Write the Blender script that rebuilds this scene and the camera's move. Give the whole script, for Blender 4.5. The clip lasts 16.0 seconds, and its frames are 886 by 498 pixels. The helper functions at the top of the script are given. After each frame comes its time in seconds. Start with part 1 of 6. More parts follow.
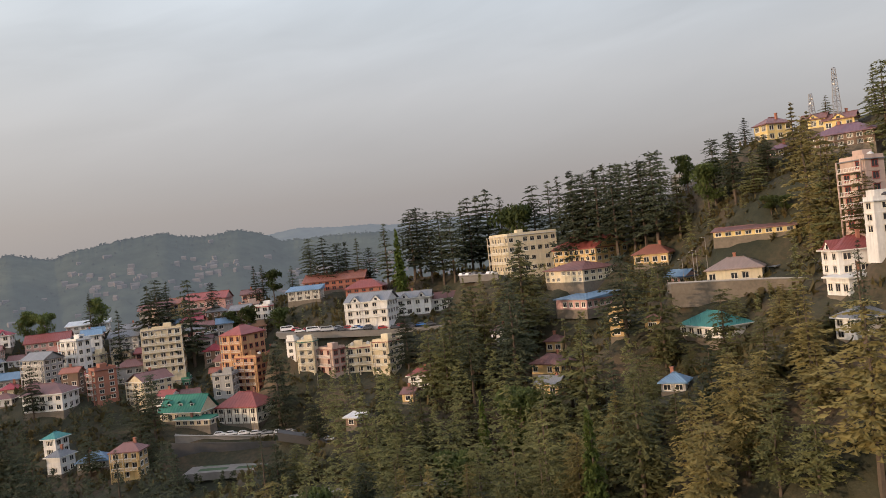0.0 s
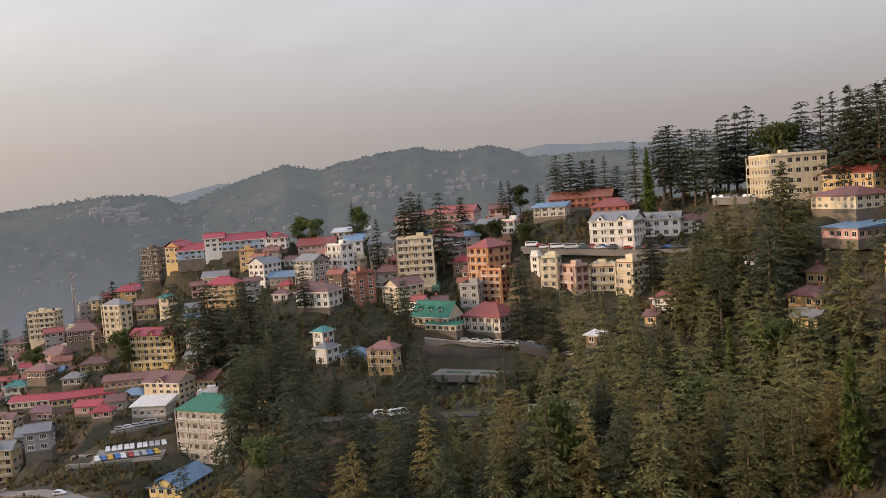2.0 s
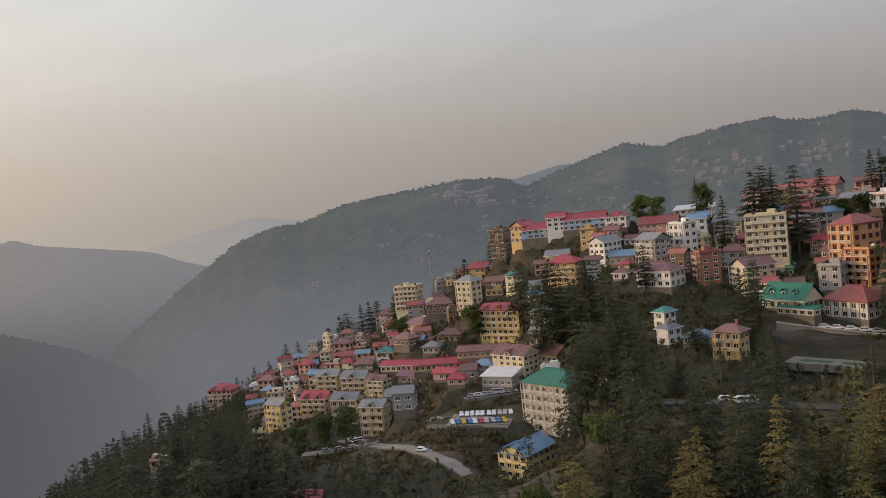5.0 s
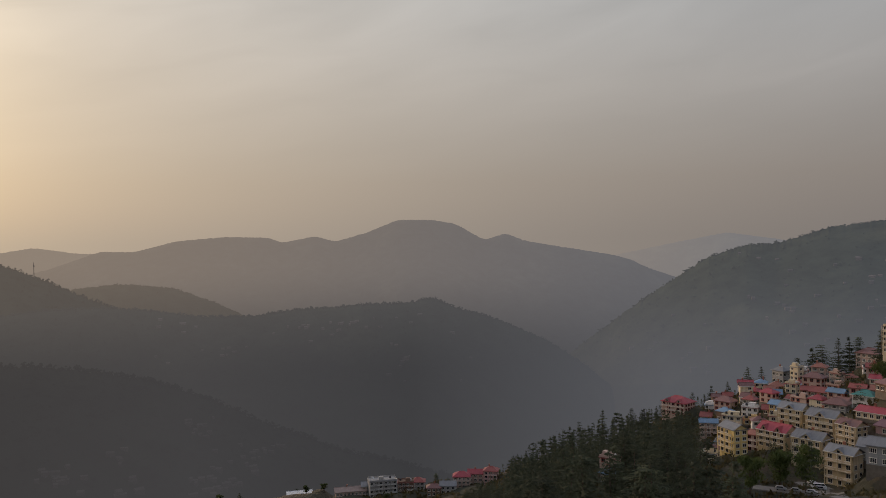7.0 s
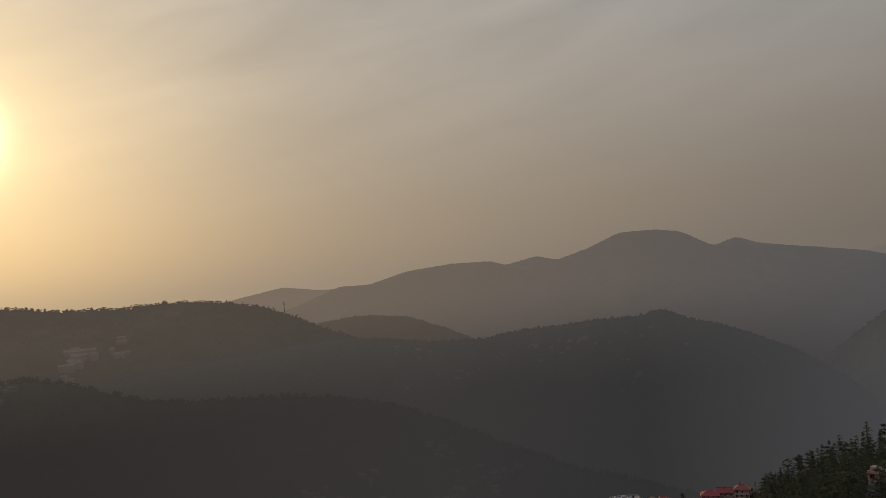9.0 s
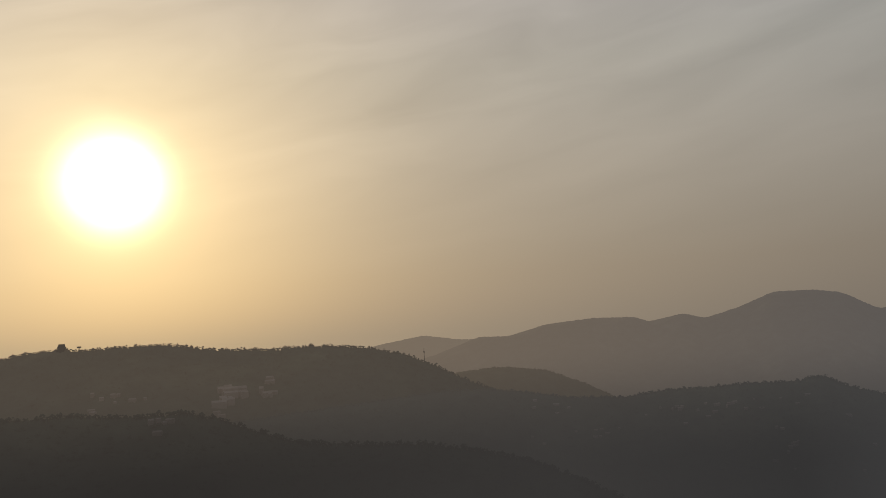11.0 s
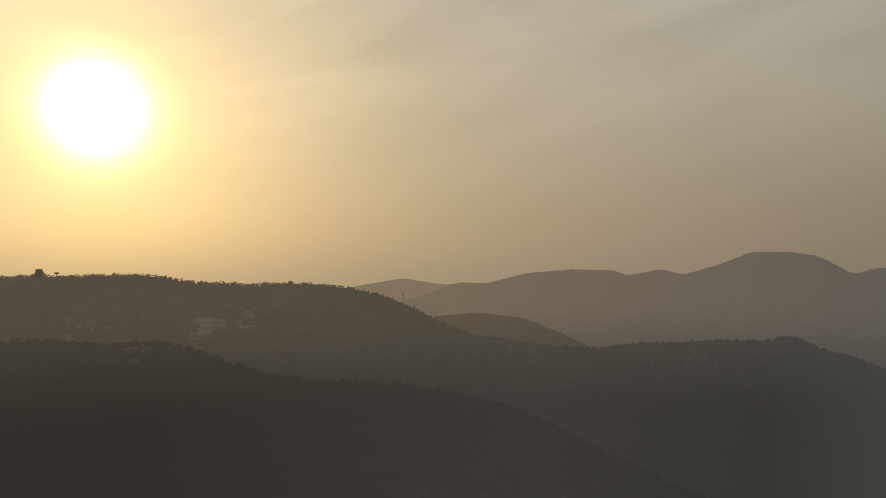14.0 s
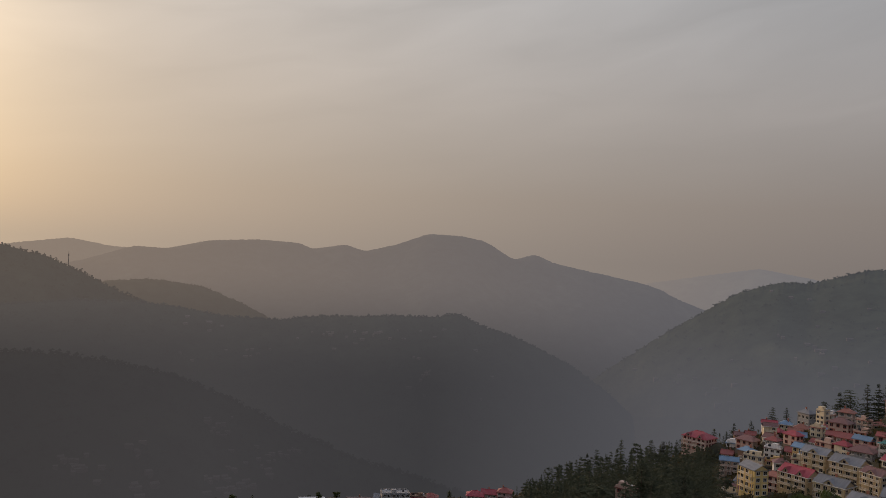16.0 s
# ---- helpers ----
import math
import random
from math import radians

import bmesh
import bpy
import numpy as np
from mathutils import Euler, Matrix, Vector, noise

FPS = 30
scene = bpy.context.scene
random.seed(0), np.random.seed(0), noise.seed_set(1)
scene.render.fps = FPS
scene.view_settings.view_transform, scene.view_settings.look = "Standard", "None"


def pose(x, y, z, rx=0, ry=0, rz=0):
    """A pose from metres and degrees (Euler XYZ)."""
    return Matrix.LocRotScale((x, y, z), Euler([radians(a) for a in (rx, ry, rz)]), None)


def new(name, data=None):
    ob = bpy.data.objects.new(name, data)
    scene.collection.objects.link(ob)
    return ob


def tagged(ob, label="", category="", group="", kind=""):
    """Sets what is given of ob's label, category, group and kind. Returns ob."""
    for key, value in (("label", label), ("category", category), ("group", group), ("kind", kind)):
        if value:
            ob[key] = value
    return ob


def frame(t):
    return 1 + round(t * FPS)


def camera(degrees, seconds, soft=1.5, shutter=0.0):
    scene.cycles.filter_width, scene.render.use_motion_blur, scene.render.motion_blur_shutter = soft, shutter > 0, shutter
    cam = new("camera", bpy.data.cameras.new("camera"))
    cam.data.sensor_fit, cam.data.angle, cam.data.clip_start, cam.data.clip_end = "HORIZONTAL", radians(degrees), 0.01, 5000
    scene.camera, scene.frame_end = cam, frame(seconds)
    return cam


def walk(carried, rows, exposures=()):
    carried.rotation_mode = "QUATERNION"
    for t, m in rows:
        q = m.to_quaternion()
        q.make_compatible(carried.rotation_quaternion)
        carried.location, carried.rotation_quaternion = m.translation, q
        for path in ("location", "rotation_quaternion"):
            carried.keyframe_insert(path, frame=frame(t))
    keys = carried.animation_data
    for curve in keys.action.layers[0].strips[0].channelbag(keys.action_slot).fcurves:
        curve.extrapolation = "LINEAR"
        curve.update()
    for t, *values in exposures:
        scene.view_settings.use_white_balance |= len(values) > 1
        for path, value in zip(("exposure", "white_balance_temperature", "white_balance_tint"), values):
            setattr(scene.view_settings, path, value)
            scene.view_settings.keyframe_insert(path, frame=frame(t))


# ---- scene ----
VIEW_DEG = 56.5
cam = camera(VIEW_DEG, 16.0, soft=0.85)
PATH = [
    (0.0, pose(0, 0, 0, 90.00, 6.00, -0.00)),
    (0.5, pose(0, 0, 0, 89.74, 4.66, 8.26)),
    (1.0, pose(0, 0, 0, 87.62, 4.53, 12.79)),
    (1.5, pose(0, 0, 0, 86.25, 4.49, 15.33)),
    (2.0, pose(0, 0, 0, 85.81, 4.43, 17.05)),
    (2.5, pose(0, 0, 0, 85.72, 4.76, 20.56)),
    (3.0, pose(0, 0, 0, 85.86, 4.69, 23.16)),
    (5.5, pose(0, 0, 0, 87.16, 3.09, 47.31)),
    (6.0, pose(0, 0, 0, 87.62, -1.25, 56.37)),
    (6.5, pose(0, 0, 0, 88.51, -0.86, 68.01)),
    (7.0, pose(0, 0, 0, 89.37, 1.08, 72.47)),
    (7.5, pose(0, 0, 0, 90.24, 5.44, 78.63)),
    (8.0, pose(0, 0, 0, 90.71, 6.71, 82.37)),
    (8.5, pose(0, 0, 0, 91.15, 5.84, 86.35)),
    (9.0, pose(0, 0, 0, 91.55, 5.65, 87.83)),
    (9.5, pose(0, 0, 0, 91.75, 5.57, 88.25)),
    (10.0, pose(0, 0, 0, 92.68, 5.50, 93.41)),
    (12.5, pose(0, 0, 0, 96.68, 2.19, 98.77)),
    (13.0, pose(0, 0, 0, 94.22, 1.58, 97.05)),
    (13.5, pose(0, 0, 0, 93.44, 1.03, 96.21)),
    (14.0, pose(0, 0, 0, 91.98, 0.59, 96.11)),
    (14.5, pose(0, 0, 0, 91.64, 0.51, 95.85)),
    (15.0, pose(0, 0, 0, 91.11, 0.65, 89.25)),
    (15.5, pose(0, 0, 0, 91.08, 0.18, 83.36)),
    (16.0, pose(0, 0, 0, 90.45, -2.85, 74.51)),
]
EXPOSURES = [(0.0, 0.15, 6500, 8), (1.5, 0.22, 6550, 9), (3.0, 0.13, 6600, 10), (5.5, -0.28, 6550, 7), (7.0, -0.85, 6600, 9), (8.0, -1.0, 6600, 9), (8.5, -1.15, 6800, 9), (9.0, -1.4, 6950, 9),
             (10.0, -1.4, 7000, 8), (12.5, -1.4, 7050, 6), (13.2, -1.3, 7500, 5), (14.0, -1.25, 7800, 3), (14.5, -1.25, 7800, 3), (15.0, -1.3, 7600, 5), (15.5, -1.15, 6950, 10), (16.0, -0.95, 6650, 12)]
walk(cam, PATH, EXPOSURES)

# ---- sun and hazy evening sky ----
SUN_BEARING, SUN_HEIGHT = 119.0, 11.0          # degrees to the left of +y, degrees above the horizon
SUN = Vector((-math.sin(radians(SUN_BEARING)) * math.cos(radians(SUN_HEIGHT)),
              math.cos(radians(SUN_BEARING)) * math.cos(radians(SUN_HEIGHT)), math.sin(radians(SUN_HEIGHT))))
sun_data = bpy.data.lights.new("sun", "SUN")
sun_data.energy, sun_data.angle, sun_data.color = 2.6, radians(1.5), (1.0, 0.69, 0.47)
sun_ob = new("sun", sun_data)
sun_ob.matrix_world = Matrix.Translation((0, 0, 400)) @ SUN.to_track_quat("Z", "Y").to_matrix().to_4x4()


class Nodes:
    """Short hand for node trees."""

    def __init__(self, tree):
        self.tree = tree
        tree.nodes.clear()

    def add(self, kind):
        return self.tree.nodes.new(kind)

    def link(self, a, b):
        self.tree.links.new(a, b)

    def put(self, socket, value):
        if isinstance(value, bpy.types.NodeSocket):
            self.link(value, socket)
        else:
            socket.default_value = value

    def math(self, op, a, b=0.0, clamp=False):
        n = self.add("ShaderNodeMath")
        n.operation, n.use_clamp = op, clamp
        self.put(n.inputs[0], a)
        self.put(n.inputs[1], b)
        return n.outputs[0]

    def vec(self, op, a, b=None, scale=None):
        n = self.add("ShaderNodeVectorMath")
        n.operation = op
        self.put(n.inputs[0], a)
        if b is not None:
            self.put(n.inputs[1], b)
        if scale is not None:
            self.put(n.inputs["Scale"], scale)
        return n.outputs["Value"] if op in ("DOT_PRODUCT", "LENGTH") else n.outputs[0]

    def mix(self, fac, a, b, blend="MIX"):
        n = self.add("ShaderNodeMix")
        n.data_type, n.blend_type = "RGBA", blend
        self.put(n.inputs[0], fac)
        self.put(n.inputs[6], a)
        self.put(n.inputs[7], b)
        return n.outputs[2]

    def ramp(self, fac, *stops):
        n = self.add("ShaderNodeValToRGB")
        r = n.color_ramp
        while len(r.elements) < len(stops):
            r.elements.new(0.5)
        for e, (p, c) in zip(r.elements, stops):
            e.position, e.color = p, (*c, 1) if len(c) == 3 else c
        self.put(n.inputs[0], fac)
        return n.outputs[0]

    def noise(self, vector, scale, detail=3.0, rough=0.55):
        n = self.add("ShaderNodeTexNoise")
        if vector is not None:
            self.link(vector, n.inputs["Vector"])
        n.inputs["Scale"].default_value, n.inputs["Detail"].default_value = scale, detail
        n.inputs["Roughness"].default_value = rough
        return n.outputs["Fac"]


world = bpy.data.worlds.new("evening_sky")
scene.world = world
world.use_nodes = True
W = Nodes(world.node_tree)
way = W.vec("NORMALIZE", W.add("ShaderNodeTexCoord").outputs["Generated"])
toward = W.math("MAXIMUM", W.vec("DOT_PRODUCT", way, tuple(SUN)), 0.0)
height = W.add("ShaderNodeSeparateXYZ")
W.link(way, height.inputs[0])
up = W.math("MAXIMUM", height.outputs[2], 0.0)
bearing_of = W.math("ARCTAN2", W.math("MULTIPLY", height.outputs[0], -1.0), height.outputs[1])
haze = W.ramp(W.math("MULTIPLY", up, 2.0), (0.0, (0.268, 0.246, 0.252)), (0.14, (0.328, 0.298, 0.300)), (0.36, (0.462, 0.455, 0.475)),
              (0.62, (0.54, 0.58, 0.64)), (1.0, (0.62, 0.67, 0.86)))
def glow(power, colour, amount):
    return W.vec("SCALE", colour, scale=W.math("MULTIPLY", W.math("POWER", toward, power), amount))
wide = W.math("POWER", W.math("MULTIPLY", W.math("ADD", W.vec("DOT_PRODUCT", way, tuple(SUN)), 1.0), 0.5), 3.0)
sky = W.vec("ADD", haze, W.vec("SCALE", (0.50, 0.41, 0.29), scale=W.math("MULTIPLY", wide, 0.9)))
sky = W.vec("ADD", sky, glow(6.0, (0.90, 0.58, 0.25), 0.26))
sky = W.vec("ADD", sky, glow(34.0, (1.0, 0.72, 0.28), 0.60))
sky = W.vec("ADD", sky, glow(240.0, (1.0, 0.84, 0.38), 0.72))
sky = W.vec("ADD", sky, glow(1350.0, (1.0, 0.95, 0.66), 13.0))
# thin high cloud: long soft wisps that slant up to the right, and a broad veil behind them
across, rising = W.math("MULTIPLY", bearing_of, -1.0), height.outputs[2]
flat = W.add("ShaderNodeCombineXYZ")
W.link(W.math("ADD", W.math("MULTIPLY", across, 1.7), W.math("MULTIPLY", rising, 1.4)), flat.inputs[0])
W.link(W.math("SUBTRACT", W.math("MULTIPLY", rising, 8.0), W.math("MULTIPLY", across, 1.5)), flat.inputs[1])
veil = W.noise(flat.outputs[0], 0.9, 2.0, 0.45)
bent = W.vec("ADD", flat.outputs[0], W.vec("SCALE", (0.7, 1.0, 0.0), scale=W.noise(flat.outputs[0], 1.3, 2.0, 0.5)))
wisp = W.noise(bent, 1.7, 4.0, 0.50)
streak = W.math("ADD", W.math("MULTIPLY", W.math("SUBTRACT", wisp, 0.5), 0.75), W.math("MULTIPLY", W.math("SUBTRACT", veil, 0.5), 0.6))
streak = W.math("MULTIPLY", streak, W.math("MULTIPLY", W.math("MAXIMUM", W.math("SUBTRACT", W.math("MINIMUM", up, 0.33), 0.05), 0.0), 2.6))
sky = W.vec("SCALE", sky, scale=W.math("ADD", streak, 1.0))
nishita = W.add("ShaderNodeTexSky")
nishita.sky_type = "NISHITA"
nishita.sun_disc, nishita.sun_elevation, nishita.sun_rotation = False, radians(SUN_HEIGHT), radians(-SUN_BEARING)
nishita.dust_density, nishita.air_density = 4.0, 1.2
sky = W.vec("ADD", sky, W.vec("SCALE", nishita.outputs[0], scale=0.012))
background = W.add("ShaderNodeBackground")
W.link(sky, background.inputs[0])
background.inputs[1].default_value = 1.0
W.link(background.outputs[0], W.add("ShaderNodeOutputWorld").inputs[0])


# ---- materials ----
def material(name):
    m = bpy.data.materials.new(name)
    m.use_nodes = True
    n = Nodes(m.node_tree)
    b = n.add("ShaderNodeBsdfPrincipled")
    n.link(b.outputs[0], n.add("ShaderNodeOutputMaterial").inputs[0])
    return m, n, b


def mottled(name, colour, rough=0.8, spread=0.25, grain=1.2, stain=0.15, random_amount=0.0, bump=0.0, metallic=0.0):
    """A plain surface with fine grain, broad stains and a little change from thing to thing."""
    m, n, b = material(name)
    geo = n.add("ShaderNodeNewGeometry").outputs["Position"]
    fine, broad = n.noise(geo, grain, 4.0), n.noise(geo, stain, 3.0)
    value = n.math("ADD", n.math("MULTIPLY", n.math("SUBTRACT", fine, 0.5), spread * 1.4), n.math("MULTIPLY", n.math("SUBTRACT", broad, 0.5), spread * 1.8))
    if random_amount:
        rnd = n.add("ShaderNodeObjectInfo").outputs["Random"]
        value = n.math("ADD", value, n.math("MULTIPLY", n.math("SUBTRACT", rnd, 0.5), random_amount))
    n.link(n.vec("SCALE", colour, scale=n.math("ADD", value, 1.0)), b.inputs["Base Color"])
    b.inputs["Roughness"].default_value, b.inputs["Metallic"].default_value = rough, metallic
    if bump:
        k = n.add("ShaderNodeBump")
        k.inputs["Strength"].default_value, k.inputs["Distance"].default_value = bump, 0.1
        n.link(fine, k.inputs["Height"])
        n.link(k.outputs[0], b.inputs["Normal"])
    return m


def sheet_metal(name, colour, rust=0.3):
    """Painted corrugated roofing: ribs down the slope, faded and rusty patches."""
    m, n, b = material(name)
    tc = n.add("ShaderNodeTexCoord").outputs["Object"]
    geo = n.add("ShaderNodeNewGeometry").outputs["Position"]
    sep = n.add("ShaderNodeSeparateXYZ")
    n.link(tc, sep.inputs[0])
    ribs = n.math("SINE", n.math("MULTIPLY", n.math("ADD", sep.outputs[0], sep.outputs[1]), 9.0))
    fade = n.noise(geo, 0.35, 4.0)
    sheets = n.noise(n.vec("MULTIPLY", tc, (0.9, 0.25, 0.25)), 1.0, 1.0)
    c = n.mix(n.math("MULTIPLY", fade, rust, True), (*colour, 1), (colour[0] * 0.5 + 0.06, colour[1] * 0.5 + 0.04, colour[2] * 0.5 + 0.03, 1))
    rnd = n.add("ShaderNodeObjectInfo").outputs["Random"]
    amount = n.math("ADD", 0.62, n.math("ADD", n.math("MULTIPLY", sheets, 0.45), n.math("MULTIPLY", rnd, 0.3)))
    n.link(n.vec("SCALE", c, scale=amount), b.inputs["Base Color"])
    b.inputs["Roughness"].default_value, b.inputs["Metallic"].default_value = 0.5, 0.1
    k = n.add("ShaderNodeBump")
    k.inputs["Strength"].default_value, k.inputs["Distance"].default_value = 0.5, 0.06
    n.link(ribs, k.inputs["Height"])
    n.link(k.outputs[0], b.inputs["Normal"])
    return m


def foliage(name, dark, light, grain=0.22):
    m, n, b = material(name)
    geo = n.add("ShaderNodeNewGeometry")
    rnd = n.add("ShaderNodeObjectInfo").outputs["Random"]
    f = n.math("ADD", n.math("MULTIPLY", n.noise(geo.outputs["Position"], grain, 3.0), 0.7), n.math("MULTIPLY", geo.outputs["Random Per Island"], 0.16))
    c = n.mix(n.math("MULTIPLY", n.math("SUBTRACT", f, 0.12), 1.3, True), (*dark, 1), (*light, 1))
    n.link(n.vec("SCALE", c, scale=n.math("ADD", 0.68, n.math("MULTIPLY", rnd, 0.95))), b.inputs["Base Color"])
    b.inputs["Roughness"].default_value = 0.75
    b.inputs["Specular IOR Level"].default_value = 0.2
    through_leaf = n.add("ShaderNodeBsdfTranslucent")
    n.link(b.inputs["Base Color"].links[0].from_socket, through_leaf.inputs[0])
    both = n.add("ShaderNodeMixShader")
    both.inputs[0].default_value = 0.30
    n.link(b.outputs[0], both.inputs[1])
    n.link(through_leaf.outputs[0], both.inputs[2])
    n.link(both.outputs[0], [k for k in n.tree.nodes if k.bl_idname == "ShaderNodeOutputMaterial"][0].inputs[0])
    return m


WALL = {
    "cream": ((0.66, 0.56, 0.38), "cream"), "ivory": ((0.66, 0.57, 0.40), "ivory"), "white": ((0.74, 0.72, 0.68), "white"),
    "orange": ((0.56, 0.32, 0.16), "orange"), "brick": ((0.34, 0.14, 0.09), "brick-red"), "grey": ((0.36, 0.35, 0.33), "grey"),
    "pink": ((0.50, 0.30, 0.27), "pinkish"), "pinkwall": ((0.52, 0.38, 0.31), "faded pink"), "timber": ((0.62, 0.58, 0.50), "half-timbered white"),
    "greennet": ((0.06, 0.22, 0.14), "green"), "ochre": ((0.57, 0.40, 0.18), "ochre yellow"), "yellow": ((0.72, 0.55, 0.23), "yellow"),
    "brown": ((0.20, 0.13, 0.09), "brown"), "concrete": ((0.44, 0.40, 0.35), "grey concrete"), "tan": ((0.52, 0.42, 0.26), "tan"),
    "blue": ((0.36, 0.48, 0.62), "pale blue"), "scaffold": ((0.14, 0.10, 0.08), "bare brick"),
}


def plaster(name, colour):
    """Painted plaster: fine grain, broad patches and long grey streaks where rain has run down."""
    m, n, b = material(name)
    geo = n.add("ShaderNodeNewGeometry").outputs["Position"]
    fine, broad = n.noise(geo, 1.3, 4.0), n.noise(geo, 0.16, 3.0)
    runs = n.noise(n.vec("MULTIPLY", geo, (1.0, 1.0, 0.12)), 1.1, 4.0, 0.65)
    rnd = n.add("ShaderNodeObjectInfo").outputs["Random"]
    value = n.math("ADD", n.math("MULTIPLY", fine, 0.25), n.math("ADD", n.math("MULTIPLY", broad, 0.45), n.math("MULTIPLY", rnd, 0.12)))
    c = n.vec("SCALE", colour, scale=n.math("ADD", value, 0.56))
    dirt = n.math("MULTIPLY", n.math("SUBTRACT", runs, 0.47), 3.2, True)
    grey = tuple(0.35 * k + 0.05 for k in colour)
    n.link(n.mix(n.math("MULTIPLY", dirt, 0.55), c, (*grey, 1)), b.inputs["Base Color"])
    b.inputs["Roughness"].default_value = 0.88
    return m


WALL_MAT = {k: plaster("plaster_" + k, c) for k, (c, _) in WALL.items()}
ROOF = {
    "tin_red": (0.27, 0.065, 0.055), "tin_crimson": (0.34, 0.042, 0.060), "tin_rust": (0.30, 0.11, 0.075), "tin_brown": (0.20, 0.095, 0.085),
    "tin_brownlight": (0.27, 0.20, 0.17), "tin_grey": (0.20, 0.21, 0.22), "tin_white": (0.62, 0.62, 0.60), "tin_green": (0.015, 0.17, 0.11),
    "tin_teal": (0.04, 0.22, 0.20), "tin_blue": (0.15, 0.26, 0.38), "tin_purple": (0.17, 0.08, 0.10),
}
ROOF_MAT = {k: sheet_metal(k, c, 0.75 if k == "tin_rust" else 0.35) for k, c in ROOF.items()}
ROOF_WORD = {"tin_red": "red", "tin_crimson": "bright red", "tin_rust": "rusty red", "tin_brown": "brown", "tin_brownlight": "faded brown",
             "tin_grey": "grey", "tin_white": "white", "tin_green": "green", "tin_teal": "teal", "tin_blue": "blue-grey", "tin_purple": "dark purple"}
CONCRETE = mottled("concrete", (0.32, 0.30, 0.27), 0.9, 0.3, 1.5, 0.2, bump=0.3)
STONE = mottled("stone_wall", (0.17, 0.14, 0.105), 0.9, 0.5, 1.4, 0.3, bump=0.6)
FRAME_PAINT = mottled("frame_paint", (0.62, 0.58, 0.50), 0.6, 0.1, 2.0, 0.3, 0.5)
FRAME_RED = mottled("frame_red", (0.30, 0.07, 0.05), 0.6, 0.1, 2.0, 0.3, 0.3)
TRIM_WHITE = mottled("trim_white", (0.68, 0.66, 0.60), 0.7, 0.15, 1.5, 0.3)
ASPHALT = mottled("asphalt", (0.075, 0.07, 0.065), 0.9, 0.3, 0.8, 0.15)
PAVING = mottled("paving", (0.22, 0.20, 0.175), 0.9, 0.3, 0.8, 0.15)
STEEL = mottled("galvanised_steel", (0.30, 0.28, 0.27), 0.5, 0.15, 2.0, 0.3, metallic=0.4)
BARK = mottled("bark", (0.10, 0.075, 0.055), 0.95, 0.4, 2.0, 0.3, bump=0.5)
TANK_BLACK = mottled("tank_plastic", (0.03, 0.03, 0.035), 0.5, 0.1)
TANK_WHITE = mottled("tank_white", (0.6, 0.6, 0.58), 0.5, 0.1)
TURF = mottled("turf", (0.06, 0.10, 0.045), 0.95, 0.4, 1.0, 0.2)
glass_mat, gn, gb = material("window_glass")
gb.inputs["Base Color"].default_value = (0.03, 0.032, 0.035, 1)
gb.inputs["Roughness"].default_value = 0.12
NEEDLES = foliage("deodar_needles", (0.029, 0.039, 0.026), (0.102, 0.108, 0.056))
# lighter copy of the needles: sun on the right-hand slope put into colour
NEEDLES_SUNLIT = foliage("sunlit_olive_needles", (0.064, 0.072, 0.030), (0.205, 0.190, 0.074))
# brownish needles, brightened: warm evening sun is put into the colour
NEEDLES_BROWN = foliage("sunlit_brown_needles", (0.100, 0.092, 0.034), (0.250, 0.195, 0.072))
LEAVES = foliage("broad_leaves", (0.042, 0.062, 0.020), (0.12, 0.140, 0.042))
CREEPER = foliage("creeper_leaves", (0.050, 0.078, 0.018), (0.125, 0.155, 0.035))
SCRUB = foliage("scrub", (0.038, 0.042, 0.016), (0.135, 0.095, 0.042), 0.12)

ground_mat, n, b = material("hillside_earth")
pos = n.add("ShaderNodeNewGeometry").outputs["Position"]
patch, grit = n.noise(pos, 0.045, 4.0), n.noise(pos, 0.8, 5.0)
c = n.ramp(n.math("ADD", n.math("MULTIPLY", patch, 0.75), n.math("MULTIPLY", grit, 0.3)), (0.38, (0.020, 0.024, 0.012)), (0.52, (0.040, 0.038, 0.019)),
           (0.64, (0.078, 0.056, 0.032)), (0.80, (0.15, 0.105, 0.062)))
n.link(c, b.inputs["Base Color"])
b.inputs["Roughness"].default_value = 0.95
k = n.add("ShaderNodeBump")
k.inputs["Strength"].default_value, k.inputs["Distance"].default_value = 0.6, 0.5
n.link(grit, k.inputs["Height"])
n.link(k.outputs[0], b.inputs["Normal"])


